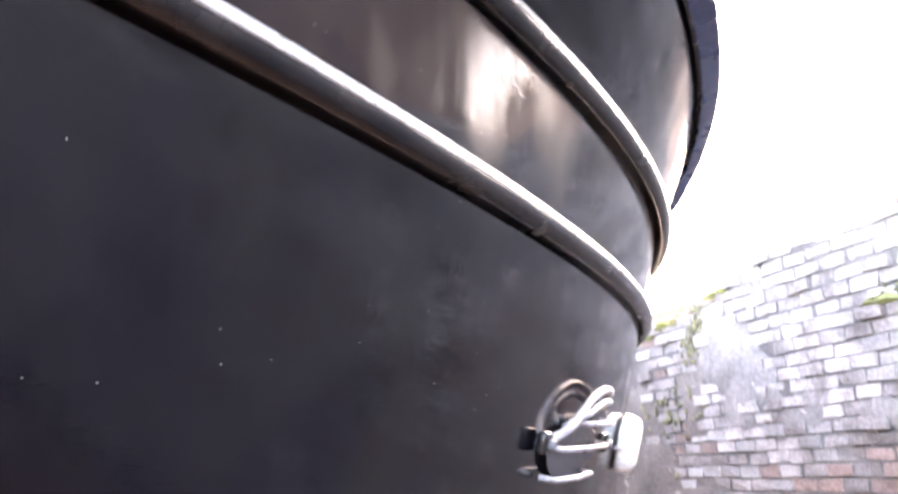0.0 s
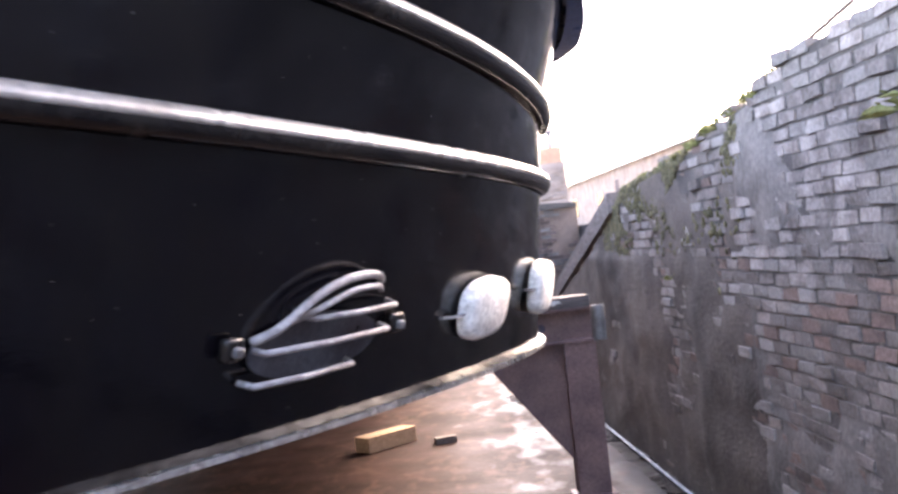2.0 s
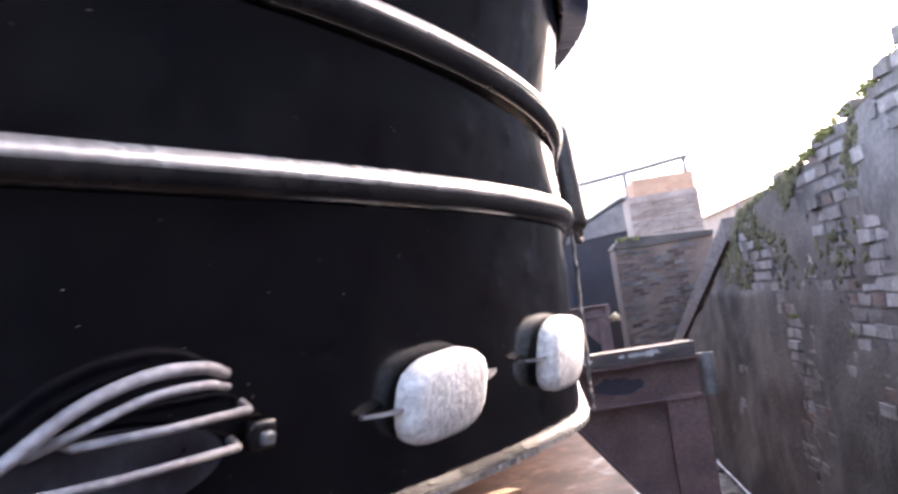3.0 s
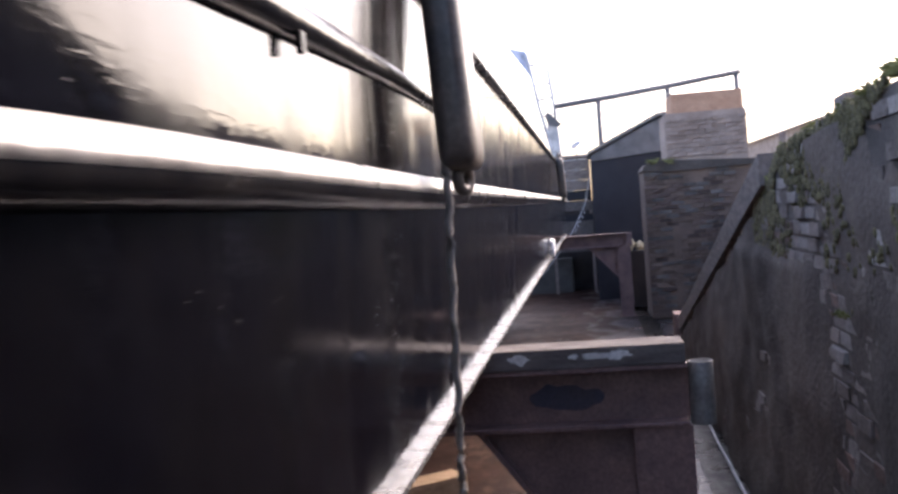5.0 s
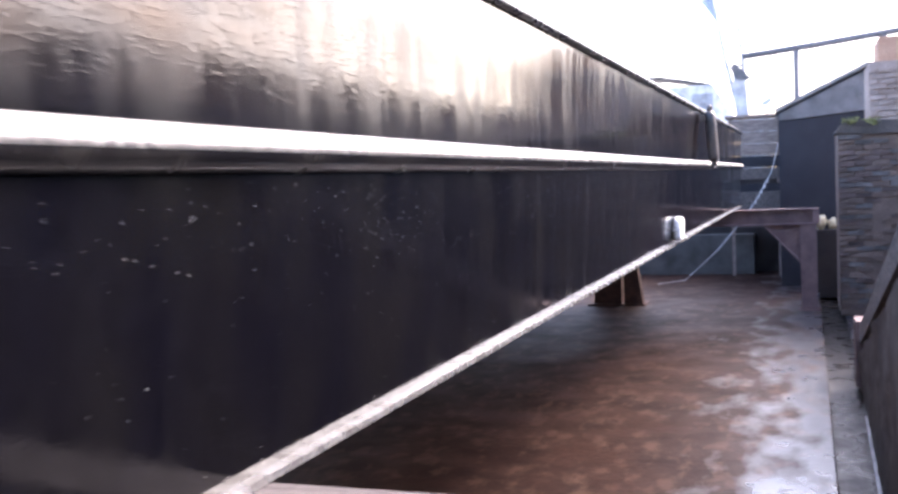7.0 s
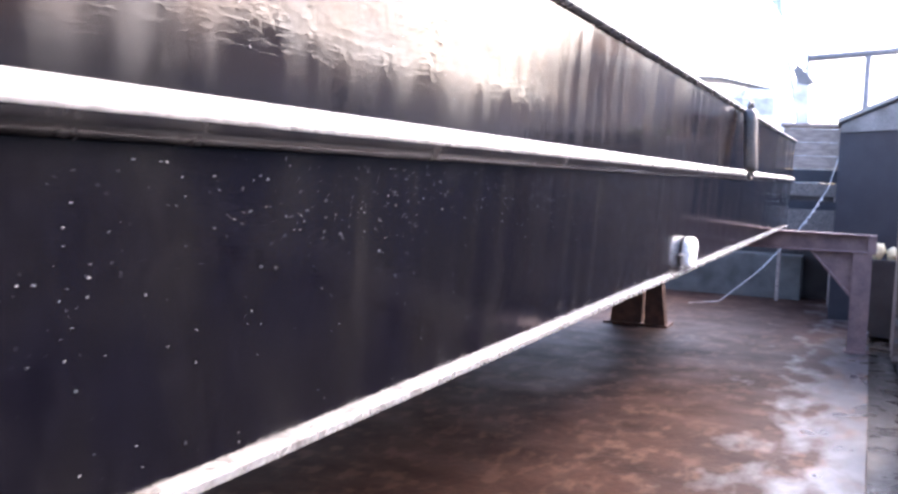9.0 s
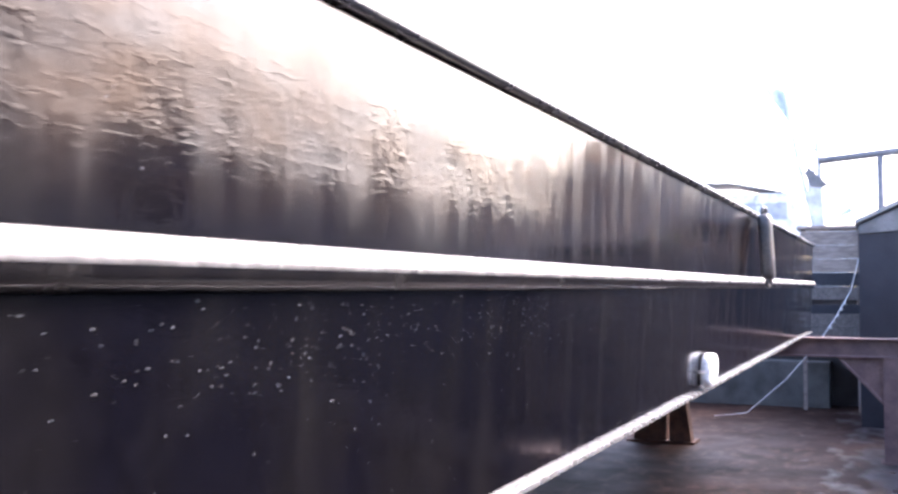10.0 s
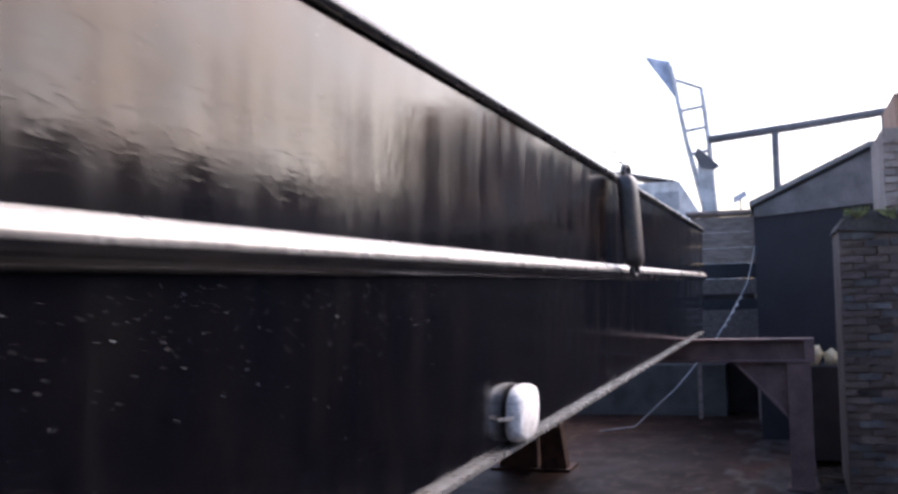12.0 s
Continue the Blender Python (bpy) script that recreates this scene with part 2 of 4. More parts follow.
ol.new(tr.outputs[0], tx.inputs["Factor"]), ol.new(ob_.inputs["Base Color"].links[0].from_socket, tx.inputs["A"]), ol.new(tx.outputs["Result"], ob_.inputs["Base Color"])
PUDDLE = material("puddle_water", (0.045, 0.04, 0.038), 0.2, scale=3, bump=0.1, fine=6, rough_spread=0.03)
STONE = material("pale_coping_stone", (0.36, 0.34, 0.31), 0.85, second=(0.2, 0.19, 0.165), scale=5, bump=0.6)
STONEDARK = material("damp_concrete", (0.11, 0.108, 0.1), 0.7, second=(0.06, 0.058, 0.052), scale=3, bump=0.5)
BLACKBOX = material("tarred_boards", (0.03, 0.031, 0.038), 0.7, specular=0.25, second=(0.045, 0.045, 0.052), scale=3, bump=0.2)
GREYWOOD = material("grey_boards", (0.34, 0.27, 0.235), 0.8, second=(0.17, 0.135, 0.115), scale=6, bump=0.4, stretch=(1, 1, 5))
GREYBOARD = material("grey_weathered_board", (0.19, 0.162, 0.148), 0.85, second=(0.1, 0.088, 0.08), scale=7, bump=0.6, stretch=(4, 1, 4))
PALEUPPER = material("pale_upper_brick", (0.36, 0.318, 0.292), 0.9, second=(0.12, 0.1, 0.09), scale=4.5, bump=0.8, fine=40, island=0.25, world_space=True)
# brownish pale second colour stands in for the sky reflected on the face
FENDER = material("pale_sheen_rubber", (0.045, 0.044, 0.046), 0.36, second=(0.11, 0.086, 0.068), scale=6, bump=0.1)
ROPE = material("grey_rope", (0.3, 0.275, 0.25), 0.9, second=(0.19, 0.175, 0.16), scale=30, bump=0.6, fine=200)
WHITE = material("white_paint", (0.75, 0.74, 0.72), 0.5, scale=5, bump=0.1)
BLUE = material("blue_cloth", (0.66, 0.72, 0.84), 0.8, scale=8, bump=0.2)
LEAF = material("weed_leaf", (0.17, 0.18, 0.055), 0.6, second=(0.26, 0.25, 0.1), scale=20, bump=0.2, island=0.4)
MOSS = material("moss", (0.16, 0.142, 0.066), 0.95, second=(0.08, 0.072, 0.045), scale=25, bump=0.8, island=0.3)
WET = material("wet_gutter", (0.022, 0.018, 0.015), 0.34, second=(0.01, 0.0085, 0.0075), scale=4, bump=0.8, fine=30, rough_spread=0.24, specular=0.35)
RUST = material("rusty_steel", (0.095, 0.042, 0.025), 0.75, second=(0.04, 0.02, 0.015), scale=9, bump=0.5)
# drops are coloured pale to stand for the glints on them
DROP = material("wet_grit", (0.15, 0.15, 0.155), 0.15, second=(0.32, 0.32, 0.32), scale=40, bump=0.0)
BAR = material("worn_grey_bar", (0.4, 0.39, 0.4), 0.4, second=(0.16, 0.15, 0.16), scale=16, bump=0.3)
TUNNEL = material("worn_tunnel_paint", (0.02, 0.017, 0.024), 0.35, second=(0.07, 0.08, 0.1), scale=6, bump=0.3)
ROOF = material("grey_felt_roof", (0.22, 0.215, 0.205), 0.8, second=(0.3, 0.29, 0.275), scale=4, bump=0.4)
# felt lightened to paint in the light on the shed's top
FELT = material("lit_felt", (0.2, 0.195, 0.19), 0.8, second=(0.12, 0.118, 0.115), scale=4, bump=0.3)
PIPE = material("grey_pipe_paint", (0.12, 0.12, 0.125), 0.5, second=(0.2, 0.19, 0.19), scale=9, bump=0.2)
GLASS = material("dark_glass", (0.02, 0.02, 0.025), 0.08, scale=3, bump=0.0)
CABINBLIND = material("pale_cabin_blind", (0.42, 0.43, 0.45), 0.5, scale=5, bump=0.1)
SACK = material("pale_sacking", (0.7, 0.62, 0.42), 0.8, second=(0.5, 0.42, 0.25), scale=12, bump=0.4)
SAWN = material("sawn_timber", (0.42, 0.29, 0.18), 0.75, second=(0.3, 0.2, 0.12), scale=6, bump=0.4, stretch=(1, 5, 5))
PINK = material("pink_concrete", (0.2, 0.135, 0.12), 0.85, scale=8, bump=0.4)
BRICK2 = material("grey_brick", (0.29, 0.265, 0.245), 0.85, second=(0.13, 0.117, 0.108), scale=1.7, bump=0.7, fine=45, island=0.25, per_object=0.25, world_space=True)
BRICK3 = material("red_brick", (0.185, 0.125, 0.104), 0.85, second=(0.095, 0.067, 0.058), scale=2.5, bump=0.7, fine=45, island=0.3, per_object=0.3, world_space=True)
GROUND = material("quay_ground", (0.22, 0.2, 0.17), 0.9, second=(0.13, 0.13, 0.09), scale=0.6, bump=0.6)
ORANGE = material("orange_brick", (0.62, 0.37, 0.24), 0.85, second=(0.5, 0.28, 0.18), scale=5, bump=0.5, island=0.25, per_object=0.25)
PALEBRICK = material("pale_brick", (0.4, 0.31, 0.26), 0.85, second=(0.27, 0.2, 0.165), scale=2, bump=0.5, island=0.15)

# ---------------------------------------------------------------- mesh helpers


def part(name, bm, mat, parent=None, label="", smooth=False):
    me = bpy.data.meshes.new(name)
    bm.to_mesh(me)
    bm.free()
    for m in (mat if isinstance(mat, (list, tuple)) else [mat]):
        me.materials.append(m)
    if smooth:
        me.polygons.foreach_set("use_smooth", [True] * len(me.polygons))
    ob = new(name, me)
    if parent:
        ob.parent = parent
        ob.matrix_parent_inverse = Matrix.Translation(parent.matrix_basis.translation).inverted() if parent.parent is None else Matrix()
        if parent.parent is not None:
            ob.matrix_parent_inverse = Matrix.Identity(4)
    if label:
        ob["label"] = label
    return ob


def thing(name, label, category, group="", kind="", at=(0, 0, 0)):
    ob = new(name)
    ob.location = at
    return tagged(ob, label, category, group, kind)


def box(x0, x1, y0, y1, z0, z1, bevel=0.0, bm=None, m=None):
    bm = bm or bmesh.new()
    made = bmesh.ops.create_cube(bm, size=1)["verts"]
    bmesh.ops.transform(bm, verts=made, matrix=Matrix.Translation(((x0 + x1) / 2, (y0 + y1) / 2, (z0 + z1) / 2)) @ Matrix.Diagonal((x1 - x0, y1 - y0, z1 - z0, 1)))
    if bevel:
        edges = {e for v in made for e in v.link_edges}
        out = bmesh.ops.bevel(bm, geom=list(edges), offset=bevel, segments=2, affect="EDGES", profile=0.6)
        made = list({v for f in out["faces"] for v in f.verts} | {v for v in made if v.is_valid})
    if m is not None:
        bmesh.ops.transform(bm, verts=[v for v in made if v.is_valid], matrix=m)
    return bm


def prism(points, axis, a, b, bm=None):
    """A flat outline, pushed along an axis from a to b."""
    bm = bm or bmesh.new()
    put = {"x": lambda p, s: (s, p[0], p[1]), "y": lambda p, s: (p[0], s, p[1]), "z": lambda p, s: (p[0], p[1], s)}[axis]
    lo, hi = [bm.verts.new(put(p, a)) for p in points], [bm.verts.new(put(p, b)) for p in points]
    bm.faces.new(lo), bm.faces.new(hi[::-1])
    for i in range(len(points)):
        j = (i + 1) % len(points)
        bm.faces.new((lo[i], hi[i], hi[j], lo[j]))
    bmesh.ops.recalc_face_normals(bm, faces=bm.faces)
    return bm


def sweep(path, profile, bm=None, caps=True, up=Vector((0, 0, 1)), size=None):
    """An outline of (side, up) offsets carried along a path; side points to the right of the way; size scales it at a place."""
    bm = bm or bmesh.new()
    path = [Vector(p) for p in path]
    rings = []
    for i, p in enumerate(path):
        way = (path[min(i + 1, len(path) - 1)] - path[max(i - 1, 0)]).normalized()
        side = way.cross(up)
        side = side.normalized() if side.length > 1e-4 else Vector((1, 0, 0))
        top = side.cross(way).normalized()
        k = size(p) if size else 1.0
        rings.append([bm.verts.new(p + (side * a + top * b) * k) for a, b in profile])
    for a, b in zip(rings, rings[1:]):
        for i in range(len(profile)):
            j = (i + 1) % len(profile)
            bm.faces.new((a[i], a[j], b[j], b[i]))
    if caps:
        bm.faces.new(rings[0][::-1]), bm.faces.new(rings[-1])
    bmesh.ops.recalc_face_normals(bm, faces=bm.faces)
    return bm


def ring(r, n=10, rx=None):
    return [((rx or r) * math.cos(2 * math.pi * i / n), r * math.sin(2 * math.pi * i / n)) for i in range(n)]


def grid(rows, bm=None):
    bm = bm or bmesh.new()
    vs = [[bm.verts.new(p) for p in row] for row in rows]
    for a, b in zip(vs, vs[1:]):
        for i in range(len(a) - 1):
            bm.faces.new((a[i], a[i + 1], b[i + 1], b[i]))
    bmesh.ops.recalc_face_normals(bm, faces=bm.faces)
    return bm


# ---------------------------------------------------------------- the boat
KEEL_X, STERN_Y, FLOOR_Z = -2.7, 22.2, -1.52
# side x, start of the bow's curve, its length, two curve powers, height, rise at the stem and its power
LEVELS = {
    "base": (0.007, 3.727, 3.359, 1.542, 1.419, 0.0, 0.02, 1.9),
    "low": (0.06, 3.422, 3.707, 2.081, 1.224, 0.676, 0.329, 2.285),
    "high": (0.055, 3.403, 3.698, 2.518, 0.968, 0.897, 0.614, 1.466),
    "gunwale": (0.062, 3.374, 3.608, 2.163, 1.062, 1.178, 0.45, 1.5),
    "flare": (0.167, 3.036, 3.317, 1.336, 1.295, 1.199, 0.403, 0.724),
}


def level(name, offset=0.0, n=60, y_end=STERN_Y, lift=0.0):
    """The outline of one level of the hull, from the stern along the side and round the bow to the stem, moved outwards by offset."""
    xs, y0, length, a, b, z, rise, q = LEVELS[name]
    pts = []
    for i in range(241):
        th = math.pi / 2 * i / 240
        s, c = math.sin(th), max(0.0, math.cos(th))
        pts.append(Vector((xs - (xs - KEEL_X) * (1 - c ** a), y0 - length * s ** b, z + rise * s ** q)))
    # even steps along the bow, from one station on the straight side
    pts = [Vector((xs, 5.6, z)), Vector((xs, 4.6, z))] + pts
    run = [0.0]
    for p, q2 in zip(pts, pts[1:]):
        run.append(run[-1] + (q2 - p).length)
    out, k = [], 0
    for i in range(n + 1):
        d = run[-1] * i / n
        while k < len(run) - 2 and run[k + 1] < d:
            k += 1
        u = (d - run[k]) / max(1e-6, run[k + 1] - run[k])
        out.append(pts[k].lerp(pts[k + 1], u))
    out = [Vector((xs, y_end + (5.6 - y_end) * i / 16, z)) for i in range(16)] + out
    for _ in range(3):
        out = out[:17] + [(out[i - 1] + out[i] * 2 + out[i + 1]) / 4 for i in range(17, len(out) - 1)] + out[-1:]
    res = []
    for i, p in enumerate(out):
        way = out[min(i + 1, len(out) - 1)] - out[max(i - 1, 0)]
        side = Vector((-way.y, way.x, 0)).normalized()
        res.append(p + side * offset + Vector((0, 0, lift)))
    return res


boat = thing("barge", "black painted steel barge hull with two rubbing strakes, propped on trestles", "boat", at=(KEEL_X, 10, 0))
SKIN = {"base": level("base", -0.03), "low": level("low", -0.05), "high": level("high", -0.045), "gunwale": level("gunwale", -0.038)}
FLARE = [p for p in level("flare", n=120) if p.y < 4.0]


def flared(p):
    """The gunwale's edge, led outwards under the capping of the bow."""
    k = min(1.0, max(0.0, (4.0 - p.y) / 1.3))
    q = min(FLARE, key=lambda c: (c.xy - p.xy).length_squared)
    return p.lerp(q + Vector((0, 0, -0.02)), 0.78 * k)


SKIN["gunwale"] = [flared(p) for p in SKIN["gunwale"]]


def mirror(bm):
    """The other side of the boat."""
    made = bmesh.ops.duplicate(bm, geom=bm.verts[:] + bm.edges[:] + bm.faces[:])["geom"]
    vs = [g for g in made if isinstance(g, bmesh.types.BMVert)]
    for v in vs:
        v.co.x = 2 * KEEL_X - v.co.x
    bmesh.ops.recalc_face_normals(bm, faces=bm.faces)
    return bm


def between(a, b, n):
    rows = []
    for i in range(n):
        rows.append([p.lerp(q, i / n) for p, q in zip(SKIN[a], SKIN[b])])
    return rows


rows = between("base", "low", 8) + between("low", "high", 4) + between("high", "gunwale", 5) + [SKIN["gunwale"]]
skin = mirror(grid(rows))
bmesh.ops.remove_doubles(skin, verts=skin.verts, dist=0.004)
bmesh.ops.recalc_face_normals(skin, faces=skin.faces)
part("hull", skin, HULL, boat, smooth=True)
# stern and deck close the hull
deck = [p + Vector((0, 0, -0.02)) for p in SKIN["gunwale"]]
deck = grid([deck, [Vector((2 * KEEL_X - p.x, p.y, p.z)) for p in deck]])
part("deck", deck, RAIL, boat)
part("transom", prism([(r[0].x, r[0].z) for r in rows] + [(2 * KEEL_X - r[0].x, r[0].z) for r in rows[::-1]], "y", STERN_Y - 0.012, STERN_Y + 0.012), HULL, boat)
HALF = [(0.045 * math.cos(a) - 0.005, 0.045 * math.sin(a)) for a in [math.pi * (i / 8 - 0.5) for i in range(9)]]


def ease(p, a, b):
    """0 where the way passes a, 1 past b."""
    return min(1.0, max(0.0, (p.y - a) / (b - a)))


def raised(path, by):
    return [p + Vector((0, 0, by(p))) for p in path]


def low_lift(p):
    return 0.014 * (1 - ease(p, 2.6, 5.2))


def low_size(p):
    return 0.9 + 0.1 * ease(p, 2.6, 5.2)


def high_lift(p):
    return 0.012 + 0.026 * ease(p, 3.2, 4.8)


def high_size(p):
    return 0.95 - 0.37 * ease(p, 3.2, 4.8)


low = sweep(raised(level("low", -0.05, lift=-0.04), low_lift), [(-a, b) for a, b in HALF], size=low_size)
part("lower_strake", mirror(low), STRAKE, boat, "half-round rubbing strake, its worn top paled for sky sheen", smooth=True)
up_path = [p for p in level("high", -0.045, n=90, lift=-0.035) if p.y < 6.4]
up_path = [Vector((up_path[0].x, 6.33, up_path[0].z))] + up_path
part("upper_strake", mirror(sweep(raised(up_path, high_lift), [(-a, b) for a, b in HALF], size=high_size)), STRAKE, boat, "rubbing strake round the bow, ending in a cut end", smooth=True)
gun = sweep([flared(p) + Vector((0.02 if p.y > 4 else 0.0, 0, 0)) for p in level("gunwale", -0.05)], ring(0.02, 10))
part("gunwale_rail", mirror(gun), RAIL, boat, "dark round gunwale rail", smooth=True)
flare_top = FLARE
edge = [flared(p) for p in level("gunwale", -0.05, n=160)]
flare_in = [min(edge, key=lambda q: (q.xy - p.xy).length_squared) for p in flare_top]
taper = [min(1.0, max(0.0, (4.0 - p.y) / 1.1)) for p in flare_top]
flare_out = [q.lerp(p, 0.02 + 0.98 * k) for p, q, k in zip(flare_top, flare_in, taper)]
flare_low = [p + Vector((0, 0, -0.02 - 0.05 * k)) for p, k in zip(flare_out, taper)]
inner_low = [q + Vector((0, 0, -0.03 - 0.01 * k)) for q, k in zip(flare_in, taper)]
flare_lip = [p + Vector((0, 0, 0.02)) for p in flare_out]
part("bow_flare", mirror(grid([[q + Vector((0, 0, 0.02)) for q in flare_in], flare_lip, flare_low, inner_low])), BOWPAINT, boat, "dark blue flared capping round the bow", smooth=False)
# worn tops of the strakes, with the sky's sheen put into their colour
WORN_LIT = [(0.045 * math.cos(a), 0.045 * math.sin(a) ) for a in [math.radians(v) for v in (-6, 14, 34, 54, 74)]]
WORN_LIT = [(-(a + 0.001 * (1 + 0)), b + 0.0012) for a, b in WORN_LIT] + [(-a * 0.9, b * 0.9) for a, b in WORN_LIT[::-1]]
part("worn_top", mirror(sweep(raised(level("low", -0.055, lift=-0.04), low_lift), WORN_LIT, size=low_size)), WORN_LIT_TOP, boat, "worn top of the strake with sky sheen in its colour", smooth=True)
part("worn_top", mirror(sweep(raised([p for p in level("high", -0.05, n=90, lift=-0.035) if p.y < 3.2], high_lift), WORN_LIT, size=high_size)), WORN_LIT_TOP, boat, "worn top of the strake with sky sheen in its colour", smooth=True)
plate = level("base", 0.0)
bm = bmesh.new()
inner, outer = [p + Vector((0, 0, -0.016)) for p in plate], [Vector(p) for p in plate]
grid([[Vector((KEEL_X, p.y, 0.0)) for p in plate], outer, inner, [Vector((KEEL_X, p.y, -0.016)) for p in plate]], bm)
part("base_plate", mirror(bm), PLATE, boat, "bottom plate with a bright scraped edge")

# ---------------------------------------------------------------- the dock


def wall_top(y):
    """Height of the dock wall's broken top along the dock."""
    pts = [(-6, 1.45), (2.8, 1.33), (4.3, 1.26), (5.0, 1.13), (6.1, 0.97), (7.0, 0.9), (8.3, 0.82), (8.8, 0.6), (15.2, -1.06), (16.9, -1.5)]
    for (a, za), (b, zb) in zip(pts, pts[1:]):
        if y <= b:
            return za + (zb - za) * (y - a) / (b - a)
    return -1.52


WALL_X = 1.5
TOPS = (-6, 2.8, 4.3, 5.0, 6.1, 7.0, 8.3, 8.8, 15.2, 16.9)
outline = [(-6, -1.9)] + [(y, wall_top(y) - 0.05) for y in TOPS] + [(16.9, -1.9)]
dock_wall = tagged(part("wall_east", prism(outline, "x", WALL_X, WALL_X + 0.45), MORTAR), "sooty mossy brick dock wall with a broken top", "wall", kind="structure")
floor = tagged(part("floor", box(-7.6, 1.17, -8, 27, -1.9, FLOOR_Z, 0.012), FLOOR), "wet rust-stained concrete dock floor", "floor", kind="structure")
tagged(part("gutter", box(1.17, 1.5, -8, 27, -1.95, -1.64), WET), "wet gutter along the dock wall", "gutter", kind="structure")
tagged(part("wall_west", box(-8.0, -7.6, -8, 27, -1.9, 0.9), MORTAR), "sooty brick dock wall", "wall", kind="structure")
tagged(part("wall_south", box(-8.0, 1.95, -8.4, -8, -1.9, 0.9), MORTAR), "sooty brick dock wall", "wall", kind="structure")
tagged(part("wall_north", box(-8.0, 3.8, 27, 27.4, -1.9, 0.62), DARKWALL), "dark brick end wall of the dock", "wall", kind="structure")
tagged(part("sill", box(-7.6, -0.02, 26.45, 27, -1.9, -0.72, 0.02), STONEDARK), "damp grey concrete sill across the end of the dock", "sill", kind="structure")
tagged(part("recess_wall", box(3.4, 3.8, 8.0, 27, -1.9, 0.62), DARKWALL), "dark brick wall set back behind the ramp", "wall", kind="structure")
tagged(part("recess_floor", box(1.95, 3.4, 8.0, 27, -1.9, -1.56), FLOOR), "wet concrete floor", "floor", kind="structure")
tagged(part("recess_floor", box(1.5, 1.95, 16.9, 27, -1.9, -1.565), FLOOR), "wet concrete floor past the end of the wall", "floor", kind="structure")
tagged(part("quay", box(1.95, 3.8, -8.4, 8.0, -1.9, 0.6), GROUND), "earth and rubble behind the dock wall", "ground", kind="structure")
bm = bmesh.new()
inner = [(-8.0, -8.4), (3.8, -8.4), (3.8, 27.4), (-8.0, 27.4)]
outer = [(-2500, -2500), (2500, -2500), (2500, 2500), (-2500, 2500)]
a, b = [bm.verts.new((x, y, 0.6)) for x, y in inner], [bm.verts.new((x, y, 0.6)) for x, y in outer]
for i in range(4):
    bm.faces.new((a[i], a[(i + 1) % 4], b[(i + 1) % 4], b[i]))
bmesh.ops.recalc_face_normals(bm, faces=bm.faces)
tagged(part("ground", bm, GROUND), "bare earth and rough grass round the dock", "ground", kind="structure")



def coat_face(y0, y1, n):
    """The uneven face of the render between two places along the wall."""
    rows4 = []
    for j in range(46):
        u = j / 45
        rows4.append([])
        for i in range(n + 1):
            y = y0 + (y1 - y0) * i / n
            z = -1.66 + (wall_top(y) - 0.07 + 1.66) * u
            n1 = noise.noise(Vector((y * 0.9, z * 1.2, 2))) + 0.5 * noise.noise(Vector((y * 3, z * 3, 5)))
            n2 = noise.noise(Vector((y * 9, z * 9, 1)))
            reach = min(1.0, max(-0.5, (y - 5.2) / 3.0)) + 0.45 * min(1.0, max(0.0, (-0.1 - z) / 0.5)) * (y < 6.5)
            rows4[-1].append(Vector((WALL_X + 0.004 - (0.04 if z < 0.2 else 0.014) * reach - 0.045 * n1 - 0.012 * n2, y, z)))
    return grid(rows4)


tagged(part("render_coat", coat_face(5.3, 15.8, 120), COAT, dock_wall, smooth=True), "crumbling dark render over the bricks", kind="stuff")
tagged(part("render_coat", coat_face(-1.5, 5.3, 90), PALECOAT, dock_wall, smooth=True), "patchy grey render smeared over the bricks", kind="stuff")

# coping board on the ramped end of the wall
ramp = thing("coping_board", "weathered grey timber board on the sloping end of the wall", "board", at=(WALL_X + 0.1, 12, -0.2))
slope = [(8.72, 0.60), (15.3, -1.10), (15.3, -0.93), (8.75, 0.79)]
part("board", prism(slope, "x", WALL_X - 0.05, WALL_X + 0.3), GREYBOARD, ramp)
stick = thing("stake", "thin upright grey timber stake beside the ramp", "stake", at=(1.75, 9.6, 0.2))
part("stake_rod", box(1.74, 1.78, 9.58, 9.62, -1.56, 0.95, 0.004), GREYWOOD, stick)

# ---------------------------------------------------------------- pillar
pillar = thing("brick_pillar", "dark weathered brick pillar with a paler upper part and orange brick cap", "pillar", at=(2.4, 21.2, -1.56))
part("pillar_core", box(1.43, 3.37, 20.53, 22.0, -1.56, 1.1), DARKBRICK, pillar)
part("upper_core", box(1.86, 3.24, 20.56, 21.9, 1.1, 2.0), PALEBRICK, pillar)
part("cap_core", box(1.99, 3.2, 20.58, 21.85, 2.0, 2.34), ORANGE, pillar, "orange brick cap")
part("ledge", prism([(1.40, 1.04), (1.9, 1.0), (3.38, 1.03), (3.38, 1.12), (2.4, 1.17), (1.6, 1.22), (1.47, 1.15)], "y", 20.48, 22.02), COAT, pillar, "rough rendered ledge")


def brick_mesh(name, size, mat, seed):
    rnd = random.Random(seed)
    bm = box(-size[0] / 2, size[0] / 2, -size[1] / 2, size[1] / 2, -size[2] / 2, size[2] / 2)
    for v in bm.verts:
        v.co += Vector([rnd.uniform(-0.006, 0.006) for _ in range(3)])
    me = bpy.data.meshes.new(name)
    bm.to_mesh(me)
    bm.free()
    me.materials.append(mat)
    return me


